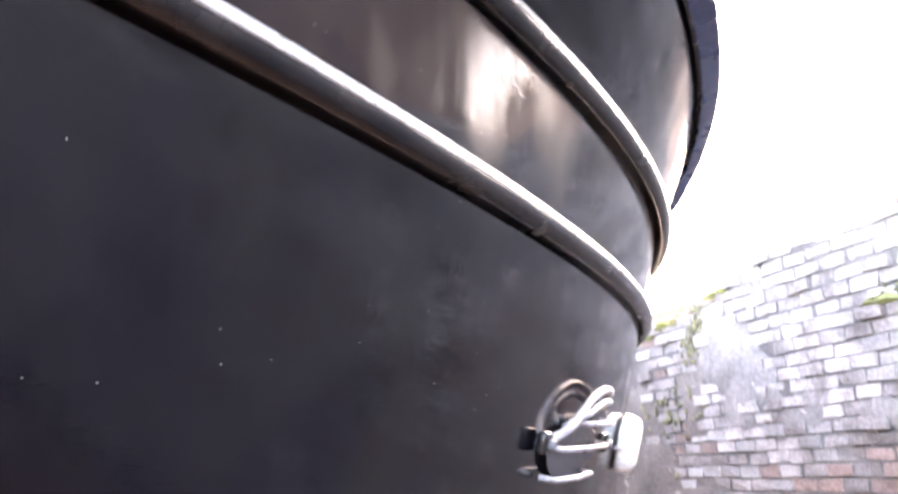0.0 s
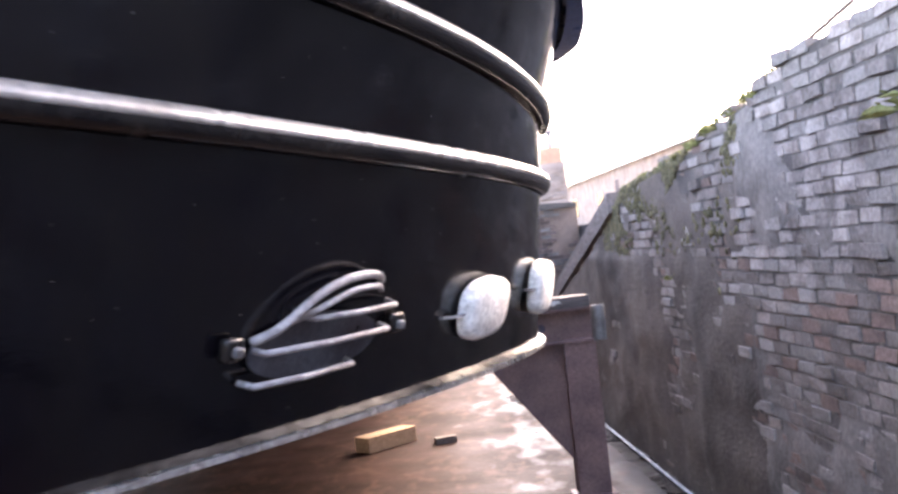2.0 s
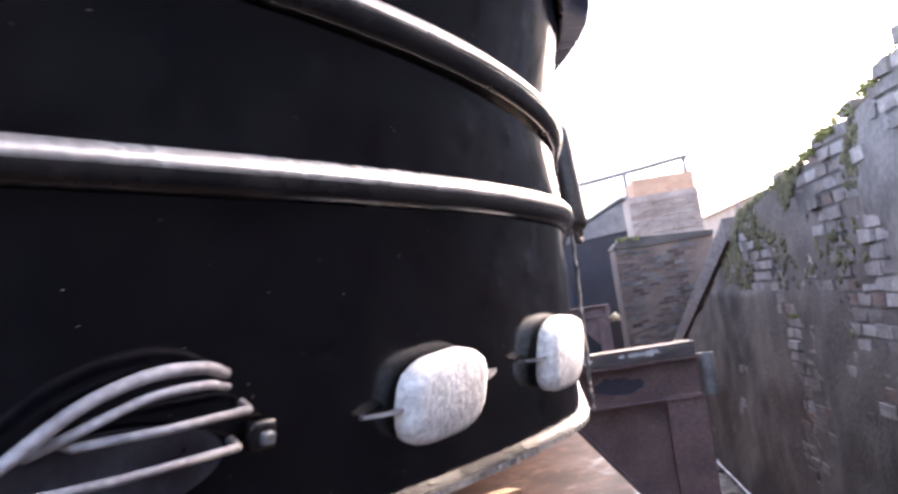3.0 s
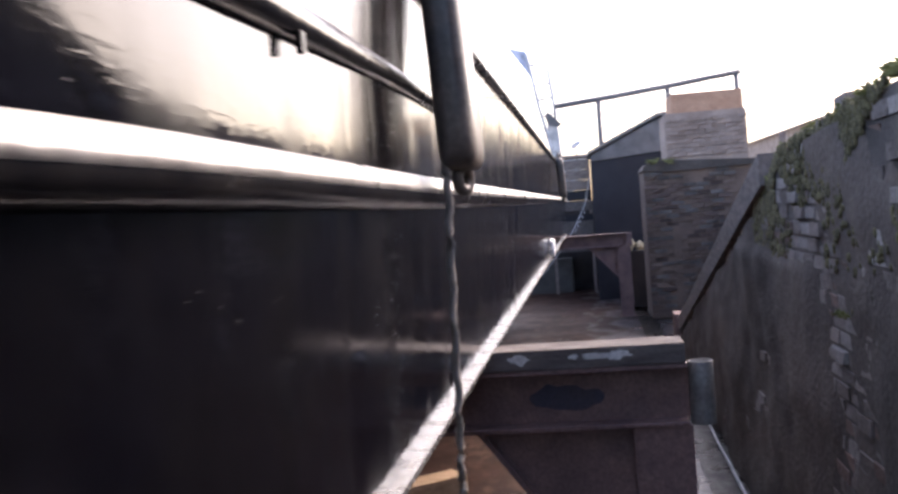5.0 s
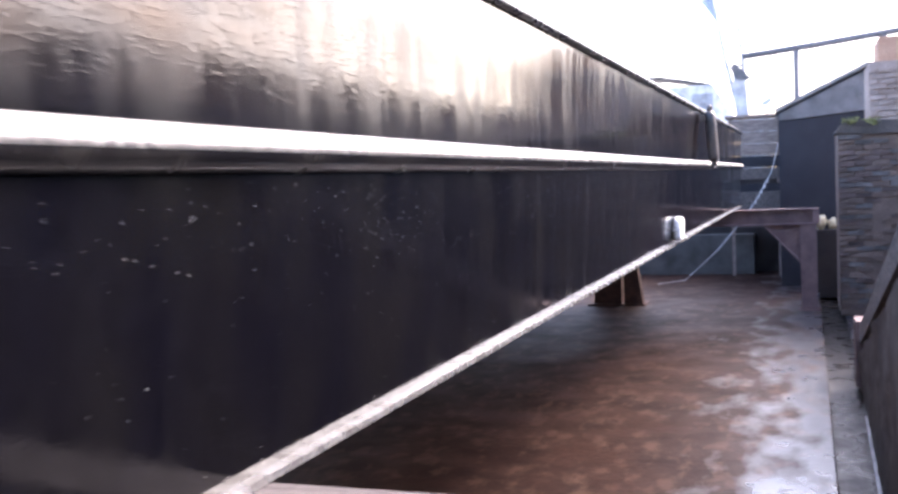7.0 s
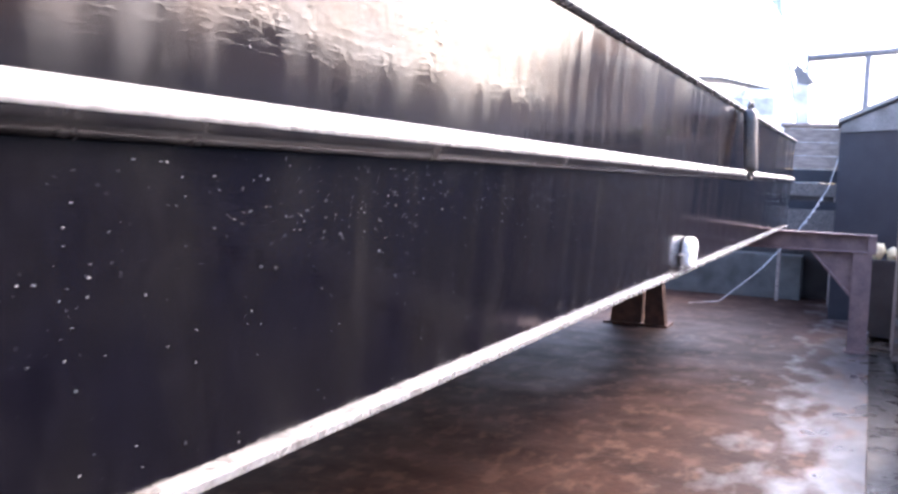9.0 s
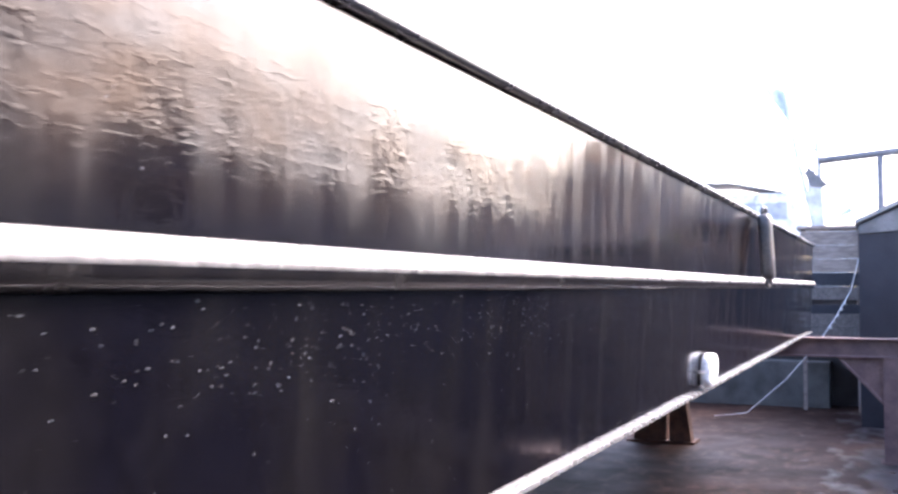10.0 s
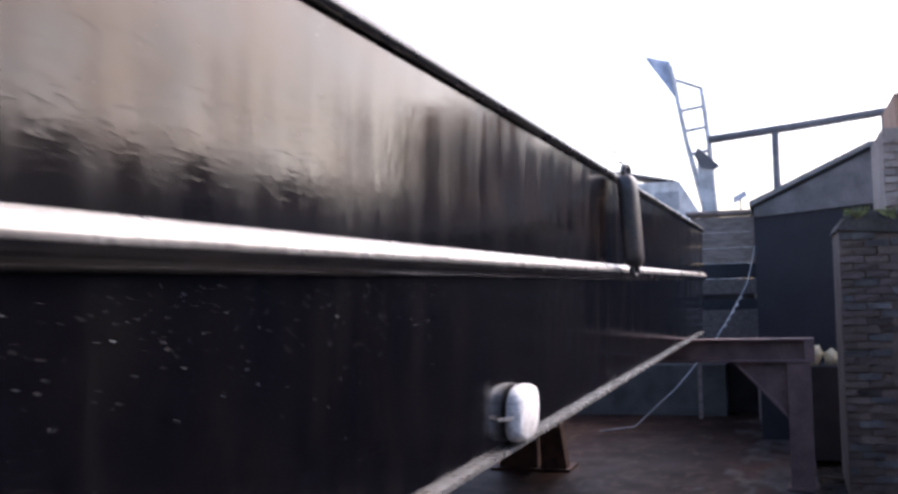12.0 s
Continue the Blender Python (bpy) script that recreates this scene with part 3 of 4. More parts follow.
def lay(parent, name, meshes, spots):
    for i, (x, y, z, sx, sy, sz) in enumerate(spots):
        ob = new(name, meshes[i % len(meshes)])
        ob.parent = parent
        ob.matrix_parent_inverse = parent.matrix_basis.inverted()
        ob.matrix_basis = pose(x, y, z, random.uniform(-1, 1), random.uniform(-1, 1), random.uniform(-1.5, 1.5)) @ Matrix.Diagonal((sx, sy, sz, 1))


# ---------------------------------------------------------------- trestles


def trestle(y, right, beam_lo, beam_hi, leg, gusset, timber):
    """An I-beam across the dock on legs with gussets, mirrored about the keel."""
    t = thing("steel_trestle", "red-brown painted steel trestle carrying the boat" + (" with a worn timber packer" if timber else ""), "trestle", "trestles under the boat", at=(KEEL_X, y, FLOOR_Z))
    left = 2 * KEEL_X - right
    part("web", box(left + 0.1, right - 0.1, y + 0.1, y + 0.125, beam_lo + 0.02, beam_hi - 0.02), TRESTLE, t)
    gap = 0.11 if timber else 0.0
    part("top_flange", box(left + gap, right - gap, y, y + 0.22, beam_hi - 0.02, beam_hi, 0.004), TRESTLE, t)
    part("bottom_flange", box(left + 0.09 + gap * 0.2, right - 0.09 - gap * 0.2, y, y + 0.22, beam_lo, beam_lo + 0.02, 0.004), TRESTLE, t)
    for side in (1, -1):
        fx = (lambda v: v) if side == 1 else (lambda v: 2 * KEEL_X - v)
        a, b = sorted((fx(leg[0]), fx(leg[1])))
        if timber:
            cx = fx(right - 0.052)
            tube = bmesh.new()
            rims = [[(cx + r * math.cos(a2), y + 0.06 + r * math.sin(a2), z) for a2 in [2 * math.pi * i / 24 for i in range(25)]] for r, z in ((0.052, beam_lo), (0.052, beam_hi - 0.002), (0.05, beam_hi), (0.045, beam_hi), (0.044, beam_lo))]
            part("end_tube", grid(rims, tube), ENDTUBE, t, "grey painted tube end", smooth=True)
        else:
            part("end_plate", box(*sorted((fx(right - 0.1), fx(right))), y - 0.006, y + 0.226, beam_lo + 0.0, beam_hi - 0.021, 0.003), TRESTLE, t)
        l = part("leg", box(a, b, y + 0.02, y + 0.04, FLOOR_Z, beam_lo), TRESTLE, t)
        part("leg_back", box(a, b, y + 0.18, y + 0.2, FLOOR_Z, beam_lo), TRESTLE, t)
        part("leg_web", box((a + b) / 2 - 0.01, (a + b) / 2 + 0.01, y + 0.041, y + 0.179, FLOOR_Z, beam_lo), TRESTLE, t)
        part("foot", box(a - 0.04, b + 0.04, y - 0.03, y + 0.25, FLOOR_Z, FLOOR_Z + 0.02, 0.004), TRESTLE, t)
        inner_x = leg[0] if side == 1 else 2 * KEEL_X - leg[0]
        gx, gz = fx(gusset[0]), gusset[1]
        part("gusset", prism([(inner_x, beam_lo), (gx, beam_lo), (inner_x, gz)], "y", y + 0.095, y + 0.12), TRESTLE, t)
        part("gusset_flange", prism([(gx, beam_lo), (gx + side * 0.03, beam_lo), (inner_x, gz + 0.04), (inner_x, gz)], "y", y + 0.03, y + 0.19), TRESTLE, t)
    if timber:
        tb = thing("timber_packer", "worn timber packer with flaking pale paint on the beam", "timber", at=(KEEL_X, y, beam_hi))
        part("packer", box(left + 0.1, right - 0.115, y - 0.005, y + 0.21, beam_hi + 0.001, -0.018, 0.008), TIMBER, tb)
        for k, (px, pw, ph) in enumerate(((0.05, 0.11, 0.06), (0.34, 0.15, 0.035), (0.42, 0.17, 0.045), (0.46, 0.08, 0.06), (0.3, 0.06, 0.03))):
            shape = [(px + pw * (0.5 + 0.5 * math.cos(a2) * random.uniform(0.35, 1)), -0.055 + ph / 2 * math.sin(a2) * random.uniform(0.3, 1)) for a2 in [i * math.pi / 9 for i in range(18)]]
            part("paint_flake", prism(shape, "y", y - 0.0085 - 0.0004 * k, y - 0.0045), WHITE, tb, "flake of pale paint")
    return t


trestle(6.72, 0.90, -0.365, -0.105, (0.56, 0.80), (-0.1, -1.25), True)
patch = [(0.13 + 0.32 * (0.5 + 0.5 * math.cos(a)) , -0.24 + 0.07 * math.sin(a) * (0.75 + 0.4 * noise.noise(Vector((3 * math.cos(a), 3 * math.sin(a), 1))))) for a in [2 * math.pi * i / 24 for i in range(24)]]
near_trestle = bpy.data.objects["steel_trestle"]
part("paint_patch", prism(patch, "y", 6.8165, 6.8195), NAVY, near_trestle, "patch of dark blue paint")
trestle(20.75, 1.17, -0.255, -0.019, (0.90, 1.13), (0.38, -0.82), False)
prop = thing("keel_stand", "rusty steel stand under the keel", "stand", at=(-1.9, 21.3, FLOOR_Z))
part("stand_body", prism([(-2.3, FLOOR_Z), (-1.86, FLOOR_Z), (-1.84, -0.016), (-2.2, -0.016)], "y", 21.4, 21.7), RUST, prop)
part("raking_leg", prism([(-1.8, FLOOR_Z), (-1.5, FLOOR_Z), (-1.7, -0.016), (-1.82, -0.016)], "y", 21.36, 21.56), RUST, prop)
part("stand_foot", box(-2.38, -1.46, 21.3, 21.8, FLOOR_Z, FLOOR_Z + 0.03, 0.004), RUST, prop)

# ---------------------------------------------------------------- fittings on the hull


def on_hull(y, z, out=0.0):
    """The place on the hull's side at that y and height, and its outward direction."""
    lo, hi = (SKIN["base"], SKIN["low"]) if z < SKIN["low"][0].z else (SKIN["low"], SKIN["gunwale"])
    u = (z - lo[0].z) / (hi[0].z - lo[0].z)
    line = [p.lerp(q, u) for p, q in zip(lo, hi)]
    i = next(i for i in range(len(line) - 1) if line[i].y >= y >= line[i + 1].y)
    k = (line[i].y - y) / (line[i].y - line[i + 1].y)
    way = line[i + 1] - line[i]
    rise = hi[i] - lo[i]
    side = way.cross(rise).normalized()
    if side.x < 0:
        side = -side
    place = line[i].lerp(line[i + 1], k)
    return place + side * out, side


def frame_on_hull(y, z, out=0.0):
    """A pose on the hull: x along it towards the stern, z up, y outwards."""
    p, n = on_hull(y, z, out)
    along = Vector((0, 0, 1)).cross(n) * -1
    if along.y < 0:
        along = -along
    along.z = 0
    along.normalize()
    m = Matrix((along, n, n.cross(along) * (1 if n.cross(along).z > 0 else -1))).transposed().to_4x4()
    m.translation = p
    return m


def anode(y, z, length=0.3, height=0.2, turn=0.0):
    m = frame_on_hull(y, z) @ Matrix.Rotation(turn, 4, "Y")
    bm = bmesh.new()
    rings = []
    for d, k in ((0.006, 0.93), (0.014, 1.0), (0.042, 1.0), (0.058, 0.94), (0.066, 0.8)):
        row = []
        for i in range(28):
            a = 2 * math.pi * i / 28
            c, s2 = math.cos(a), math.sin(a)
            r = (abs(c) ** 3.2 + abs(s2) ** 3.2) ** (-1 / 3.2)
            wob = 1 + 0.02 * noise.noise(Vector((c * 2, s2 * 2, d * 9 + y)))
            row.append(bm.verts.new(m @ Vector((length / 2 * k * r * c * wob, d, height / 2 * k * r * s2 * wob))))
        rings.append(row)
    for a, b in zip(rings, rings[1:]):
        for i in range(28):
            bm.faces.new((a[i], a[(i + 1) % 28], b[(i + 1) % 28], b[i]))
    bm.faces.new(rings[0][::-1]), bm.faces.new(rings[-1])
    bmesh.ops.recalc_face_normals(bm, faces=bm.faces)
    block = part("anode", bm, ANODE, boat, "white oval sacrificial anode", smooth=True)
    for s2 in (-1, 1):
        path = [m @ Vector((s2 * (length / 2 - 0.03), 0.03, 0)), m @ Vector((s2 * (length / 2 + 0.03), 0.028, 0)), m @ Vector((s2 * (length / 2 + 0.06), 0.02, 0.0)), m @ Vector((s2 * (length / 2 + 0.1), 0.003, 0.0))]
        part("strap", sweep(path, [(-0.012, -0.004), (0.012, -0.004), (0.012, 0.004), (-0.012, 0.004)]), STEEL, block)
    return block


anode(2.65, 0.226, 0.31, 0.2, -0.06)
anode(3.27, 0.25, 0.33, 0.21, 0.0)
anode(13.62, 0.112, 0.3, 0.2, 0.0)

# bow thruster opening with its bar guard
gm = frame_on_hull(1.925, 0.243)
guard = part("thruster_tunnel", grid([[gm @ Vector((0.25 * r * math.cos(a) - 0.01, 0.012, 0.085 * r * math.sin(a) - 0.045)) for a in [2 * math.pi * i / 32 for i in range(33)]] for r in (0.02, 0.5, 1.0)]), TUNNEL, boat, "worn bow thruster opening behind bars")


def smooth_line(pts, n=6):
    """A soft line through the points."""
    pts = [Vector(p) for p in pts]
    ext = [pts[0] * 2 - pts[1]] + pts + [pts[-1] * 2 - pts[-2]]
    out = []
    for i in range(1, len(ext) - 2):
        a, b, c, d = ext[i - 1:i + 3]
        for k in range(n):
            u = k / n
            out.append((b * 2 + (c - a) * u + (a * 2 - b * 5 + c * 4 - d) * u * u + (b * 3 - a - c * 3 + d) * u ** 3) * 0.5)
    return out + [pts[-1]]


def guard_bar(path, r=0.012):
    part("guard_bar", sweep([gm @ Vector(p) for p in path], ring(r, 8)), BAR, guard, "grey bent guard bar", smooth=True)


guard_bar(smooth_line([(-0.245, 0.006, -0.012), (-0.186, 0.04, 0.026), (-0.065, 0.05, 0.1), (0.056, 0.05, 0.133), (0.165, 0.045, 0.13), (0.24, 0.006, 0.098)]), 0.012)
guard_bar(smooth_line([(-0.13, 0.006, 0.02), (-0.065, 0.05, 0.062), (0.056, 0.055, 0.098), (0.165, 0.05, 0.1), (0.245, 0.006, 0.072)]), 0.009)
for z, a, b in ((0.037, -0.08, 0.28), (-0.03, -0.24, 0.26), (-0.108, -0.27, 0.12)):
    guard_bar([(a, 0.004, z), (a + 0.012, 0.045, z), ((a + b) / 2, 0.055, z), (b - 0.012, 0.045, z), (b, 0.004, z)], 0.0085)
for x, z in ((-0.315, -0.016), (0.32, -0.03)):
    lug = part("lug", box(-0.03, 0.03, 0.0, 0.03, -0.03, 0.03, 0.012, m=gm @ Matrix.Translation((x, 0, z))), STRAKE, guard, "dark welded lug with a bolt", smooth=True)
    part("bolt", box(-0.012, 0.012, 0.028, 0.046, -0.012, 0.012, 0.005, m=gm @ Matrix.Translation((x, 0, z))), STEEL, guard, "grey bolt", smooth=True)


for y in (4.0,):
    p, n = on_hull(y, 0.88, 0.02)
    part("tag", box(p.x - 0.012, p.x, y - 0.008, y + 0.008, 0.832, 0.866, 0.003), STRAKE, boat, "small steel tag under the strake")
rd = random.Random(21)
drops = bmesh.new()
spots = []
for _ in range(800):
    spots.append((rd.uniform(4.8, 15), rd.uniform(0.05, 0.62) if rd.random() < 0.7 else rd.uniform(0.74, 1.0)))
for cy, cz, ny in ((9.2, 0.5, 130), (10.4, 0.52, 130), (7.6, 0.5, 90), (8.2, 0.35, 60), (11.6, 0.55, 110), (12.6, 0.54, 100)):
    spots += [(rd.gauss(cy, 0.25), min(0.6, rd.gauss(cz, 0.07))) for _ in range(ny)]
spots += [(rd.gauss(4.75, 0.05), rd.uniform(0.0, 0.95)) for _ in range(420)] + [(rd.gauss(4.55, 0.03), rd.uniform(0.3, 0.9)) for _ in range(50)]
big = len(spots)
# long pale specks under the strake, painting the sky's flecks on rippled paint
spots += [(rd.gauss(rd.choice((6.3, 7.4, 8.6, 9.4, 10.3, 11.2, 12.4)), 0.3), 0.575 - abs(rd.gauss(0, 0.09))) for _ in range(300)]
for k, (y, z) in enumerate(spots):
    if 0.58 < z < 0.72:
        continue
    p, n = on_hull(y, z)
    r = (0.0005 if k < big else 0.0006) + 0.0012 * rd.random() ** 2
    for v in bmesh.ops.create_icosphere(drops, subdivisions=1, radius=1)["verts"]:
        c = v.co.copy()
        v.co = p + n * (c.x * r * 0.7) + Vector((0, 1, 0)) * (c.y * r * (1.05 if k < big else rd.uniform(1.5, 3.5))) + Vector((0, 0, c.z * r * (1.7 if k < big else 0.9)))
tagged(part("wet_grit", drops, DROP, boat, "wet drops and grit, their glints put in as pale colour", smooth=True), kind="stuff")


def fender(y, z_top, length, x_top, x_low, wide, thick):
    """A flat hard rubber fender with an eye at each end, hung from the gunwale."""
    f = thing("fender", "black moulded rubber fender hanging against the hull", "fender", "fenders", at=(x_top, y, z_top))
    rows3 = []
    for d, k in [(0.0, 0.02), (0.0, 0.5), (0.006, 0.7), (0.016, 0.85), (0.03, 0.95), (0.05, 1.0)] + [(0.05 + (length - 0.1) * i / 8, 1.0) for i in range(1, 8)] + [(length - 0.05, 1.0), (length - 0.03, 0.95), (length - 0.016, 0.85), (length - 0.006, 0.7), (length, 0.5), (length, 0.02)]:
        u = d / length
        c = Vector((x_top + (x_low - x_top) * u, y, z_top - d))
        row = []
        for j in range(28):
            a = 2 * math.pi * j / 28
            r = (abs(math.cos(a)) ** 5 + abs(math.sin(a)) ** 5) ** (-1 / 5)
            row.append(c + Vector((thick / 2 * k * r * math.cos(a), wide / 2 * k * r * math.sin(a), 0)))
        rows3.append(row + row[:1])
    part("fender_body", grid(rows3), FENDER, f, smooth=True)
    for zc, xc in ((z_top - length - 0.02, x_low), (z_top + 0.02, x_top)):
        path = [(xc + 0.012 * math.sin(a), y - 0.03 + 0.026 * math.sin(a), zc + 0.03 * math.cos(a)) for a in [2 * math.pi * i / 16 for i in range(17)]]
        part("eye", sweep(path, ring(0.016, 8), up=Vector((1, -0.4, 0.01))), FENDER, f, smooth=True)
    part("lanyard", sweep([(x_top, y, z_top + 0.03), (x_top - 0.03, y, z_top + 0.08), (x_top - 0.09, y - 0.02, 1.25), (x_top - 0.06, y + 0.0, 1.33)], ring(0.006, 6)), ROPE, f)
    return f


fender(5.16, 1.2, 0.515, 0.1, 0.122, 0.28, 0.1)
fender(15.8, 1.18, 0.52, 0.10, 0.13, 0.22, 0.1)

line = thing("hanging_rope", "pale frayed rope hanging down the hull", "rope", at=(0.08, 5.06, 0.74))
pts = [(0.085, 5.06, 0.74), (0.088, 5.07, 0.62), (0.078, 5.09, 0.4), (0.068, 5.11, 0.1), (0.06, 5.13, -0.06), (0.058, 5.14, -0.16)]
fine = []
for i in range(40):
    u = i / 39 * (len(pts) - 1)
    k = min(int(u), len(pts) - 2)
    p = Vector(pts[k]).lerp(Vector(pts[k + 1]), u - k)
    fine.append(p + Vector((0.003 * math.sin(i * 1.7), 0.006 * math.sin(i * 0.9), 0)))
part("rope_strand", sweep(fine, ring(0.011, 7)), ROPE, line, smooth=True)

# ---------------------------------------------------------------- the far end
shed = thing("tarred_shed", "black tarred shed with a sloping felt roof", "shed", at=(2.0, 25.4, -1.52))
part("shed_body", prism([(0.55, -1.52), (3.3, -1.52), (3.3, 2.3), (2.0, 2.25), (0.55, 1.55)], "y", 24.1, 26.9), BLACKBOX, shed)
part("shed_roof", prism([(0.5, 1.56), (2.0, 2.26), (3.35, 2.31), (3.35, 2.37), (2.0, 2.33), (0.5, 1.63)], "y", 24.02, 26.95), ROOF, shed, "grey felt roof edge")
part("fascia", prism([(0.56, 1.42), (3.2, 1.62), (3.2, 2.22), (2.0, 2.2), (0.56, 1.54)], "y", 24.07, 24.099), FELT, shed, "grey felt strip, paled as the shed's lit top")
bin_ = thing("slatted_bin", "weathered grey slatted timber bin behind the stern", "bin", at=(0.1, 26.2, 0.7))
part("frame_post", box(-0.42, -0.36, 26.0, 26.06, -1.52, 1.6, 0.006), GREYWOOD, bin_)
part("frame_post", box(0.46, 0.52, 26.0, 26.06, -1.52, 1.6, 0.006), GREYWOOD, bin_)
for i in range(9):
    z = -0.55 + i * 0.235
    part("slat", box(-0.44, 0.53, 25.96, 25.995, z, z + (0.228 if i not in (3,) else 0.15), 0.006), GREYWOOD if i > 5 else (BLACKBOX if i in (3, 5) else GREYBOARD), bin_)
part("lid", box(-0.5, 0.56, 25.9, 26.6, 1.6, 1.66, 0.01), GREYWOOD, bin_)
rail = thing("pipe_railing", "grey tubular handrail along the quay", "railing", at=(2, 27.3, 0.6))
part("top_rail", sweep([(-0.2, 27.2, 2.93), (1.2, 27.2, 3.05), (2.6, 27.2, 3.19), (4.2, 27.2, 3.38)], ring(0.068, 12)), PIPE, rail, smooth=True)
for x, z in ((0.85, 3.02), (2.5, 3.18), (4.1, 3.37)):
    part("post", sweep([(x, 27.2, 0.6), (x, 27.2, z)], ring(0.06, 10)), PIPE, rail, smooth=True)
mast = thing("leaning_gantry", "white painted leaning gantry of two poles with rungs", "gantry", at=(-0.3, 27.6, 0.6))
for name, path in (("pole", [(-0.12, 27.5, 0.6), (-0.32, 27.5, 1.77), (-0.58, 27.5, 2.97), (-0.8, 27.5, 4.3)]), ("pole", [(-0.1, 27.5, 0.6), (-0.16, 27.5, 1.85), (-0.21, 27.5, 2.9), (-0.3, 27.5, 3.86)])):
    part(name, sweep(path, ring(0.045, 8), up=Vector((0, 1, 0))), WHITE, mast, "thin white pole", smooth=True)
for a, b in (((-0.3, 3.86), (-0.76, 4.05)), ((-0.27, 3.55), (-0.67, 3.5)), ((-0.24, 3.2), (-0.61, 3.15)), ((-0.2, 2.8), (-0.53, 2.75))):
    part("rung", sweep([(a[0], 27.5, a[1]), (b[0], 27.5, b[1])], ring(0.03, 6), up=Vector((0, 1, 0))), WHITE, mast, smooth=True)
part("lower_post", prism([(-0.36, 1.5), (-0.14, 1.5), (-0.17, 2.6), (-0.42, 2.6)], "y", 27.47, 27.54), WHITE, mast, "white lower panel")
part("bracket", prism([(-0.46, 2.72), (-0.4, 2.86), (-0.06, 2.52), (-0.16, 2.46), (-0.36, 2.5)], "y", 27.44, 27.58), PIPE, mast)
flag = thing("blue_flag", "faded blue cloth pennant on the gantry", "flag", at=(-0.8, 27.5, 4.2))
part("cloth", grid([[(-0.82 + 0.16 * v - 0.42 * (1 - v) * u, 27.5 + 0.05 * math.sin(5 * u), 4.38 - 0.78 * v + 0.1 * u * (1 - v)) for u in [i / 8 for i in range(9)]] for v in [j / 8 * 0.98 for j in range(9)]]), BLUE, flag, smooth=True)
cabin = thing("white_boat", "white cabin boat with dark windows beyond the dock", "boat", at=(-3, 36, 0.6))
part("cabin_hull", prism([(-7, 0.6), (-0.2, 0.6), (0.6, 2.1), (-7, 2.1)], "y", 35, 38), WHITE, cabin)
part("cabin_top", prism([(-6.2, 2.1), (-0.9, 2.1), (-1.5, 3.1), (-5.8, 3.1)], "y", 35.4, 37.6), WHITE, cabin)
for x in (-5.3, -4.1, -2.9, -2.1):
    part("cabin_window", box(x, x + 0.6, 35.37, 35.405, 2.4, 2.85, 0.01), CABINBLIND, cabin)
part("canopy", sweep([(-6.2, 36.5, 3.1), (-4.6, 36.5, 3.45), (-3, 36.5, 3.4), (-1.6, 36.5, 3.1)], [(-0.9, 0), (0.9, 0), (0.9, 0.05), (-0.9, 0.05)]), PIPE, cabin)
sign = thing("blue_board", "small blue and white board leaning on the quay", "board", at=(0.35, 27.8, 1.9))
part("board_face", prism([(0.14, 1.9), (0.36, 2.02), (0.32, 2.12), (0.12, 2.0)], "y", 27.8, 27.83), BLUE, sign)
part("board_leg", box(0.23, 0.26, 27.84, 27.87, 0.6, 1.98, 0.003), PIPE, sign)
hose = thing("white_hose", "thin white hose hanging to the dock floor", "hose", at=(0.3, 25.5, 0.8))
part("hose_line", sweep([(0.5, 25.9, 1.1), (0.38, 25.6, 0.55), (0.15, 25.2, 0.1), (-0.1, 24.9, -0.3), (-0.6, 24.7, -0.9), (-1.2, 24.6, -1.45), (-1.7, 24.5, -1.51)], ring(0.009, 7)), WHITE, hose, smooth=True)
chain = thing("bright_chain", "short bright chain hanging by the trestle", "chain", at=(0.3, 23.6, 0.3))
for i in range(5):
    part("link", box(-0.014, 0.014, -0.012, 0.012, -0.025, 0.025, 0.006, m=Matrix.Translation((0.35 - 0.05 * i, 24.0 - 0.05 * i, 0.36 - 0.09 * i))), WHITE, chain)
sack = thing("pale_sack", "crumpled pale yellow sack on a ledge by the pillar", "sack", at=(1.25, 23.2, -0.5))
bm = bmesh.new()
for k, (x, y, z, r) in enumerate(((1.2, 23.2, -0.36, 0.13), (1.42, 23.25, -0.4, 0.11))):
    vs = bmesh.ops.create_icosphere(bm, subdivisions=3, radius=r)["verts"]
    for v in vs:
        v.co = Vector((x, y, z)) + v.co * (1 + 0.35 * noise.noise(v.co * 14 + Vector((k, 0, 0)))) * (1 if v.co.z > 0 else 0.9)
part("sack_body", bm, SACK, sack, smooth=True)
tagged(part("ledge", box(1.0, 1.6, 23.0, 23.5, -1.6, -0.47, 0.01), DARKWALL), "dark brick ledge by the pillar", "ledge", kind="structure")

# puddles
for cx, cy, rx, ry in ((0.95, 9.7, 0.16, 0.9), (0.85, 11.6, 0.22, 0.35)):
    edge2 = []
    for i in range(36):
        a = 2 * math.pi * i / 36
        k = 1 + 0.55 * noise.noise(Vector((cx * 3 + 1.6 * math.cos(a), cy + 1.6 * math.sin(a), 2))) + 0.25 * noise.noise(Vector((5 * math.cos(a), 5 * math.sin(a), cy)))
        edge2.append((min(1.15, cx + rx * k * math.cos(a)), cy + ry * k * math.sin(a)))
    pd = thing("puddle", "shallow rain puddle on the dock floor", "puddle", "puddles", at=(cx, cy, FLOOR_Z))
    part("water", prism(edge2, "z", FLOOR_Z + 0.0005, FLOOR_Z + 0.004), PUDDLE, pd)

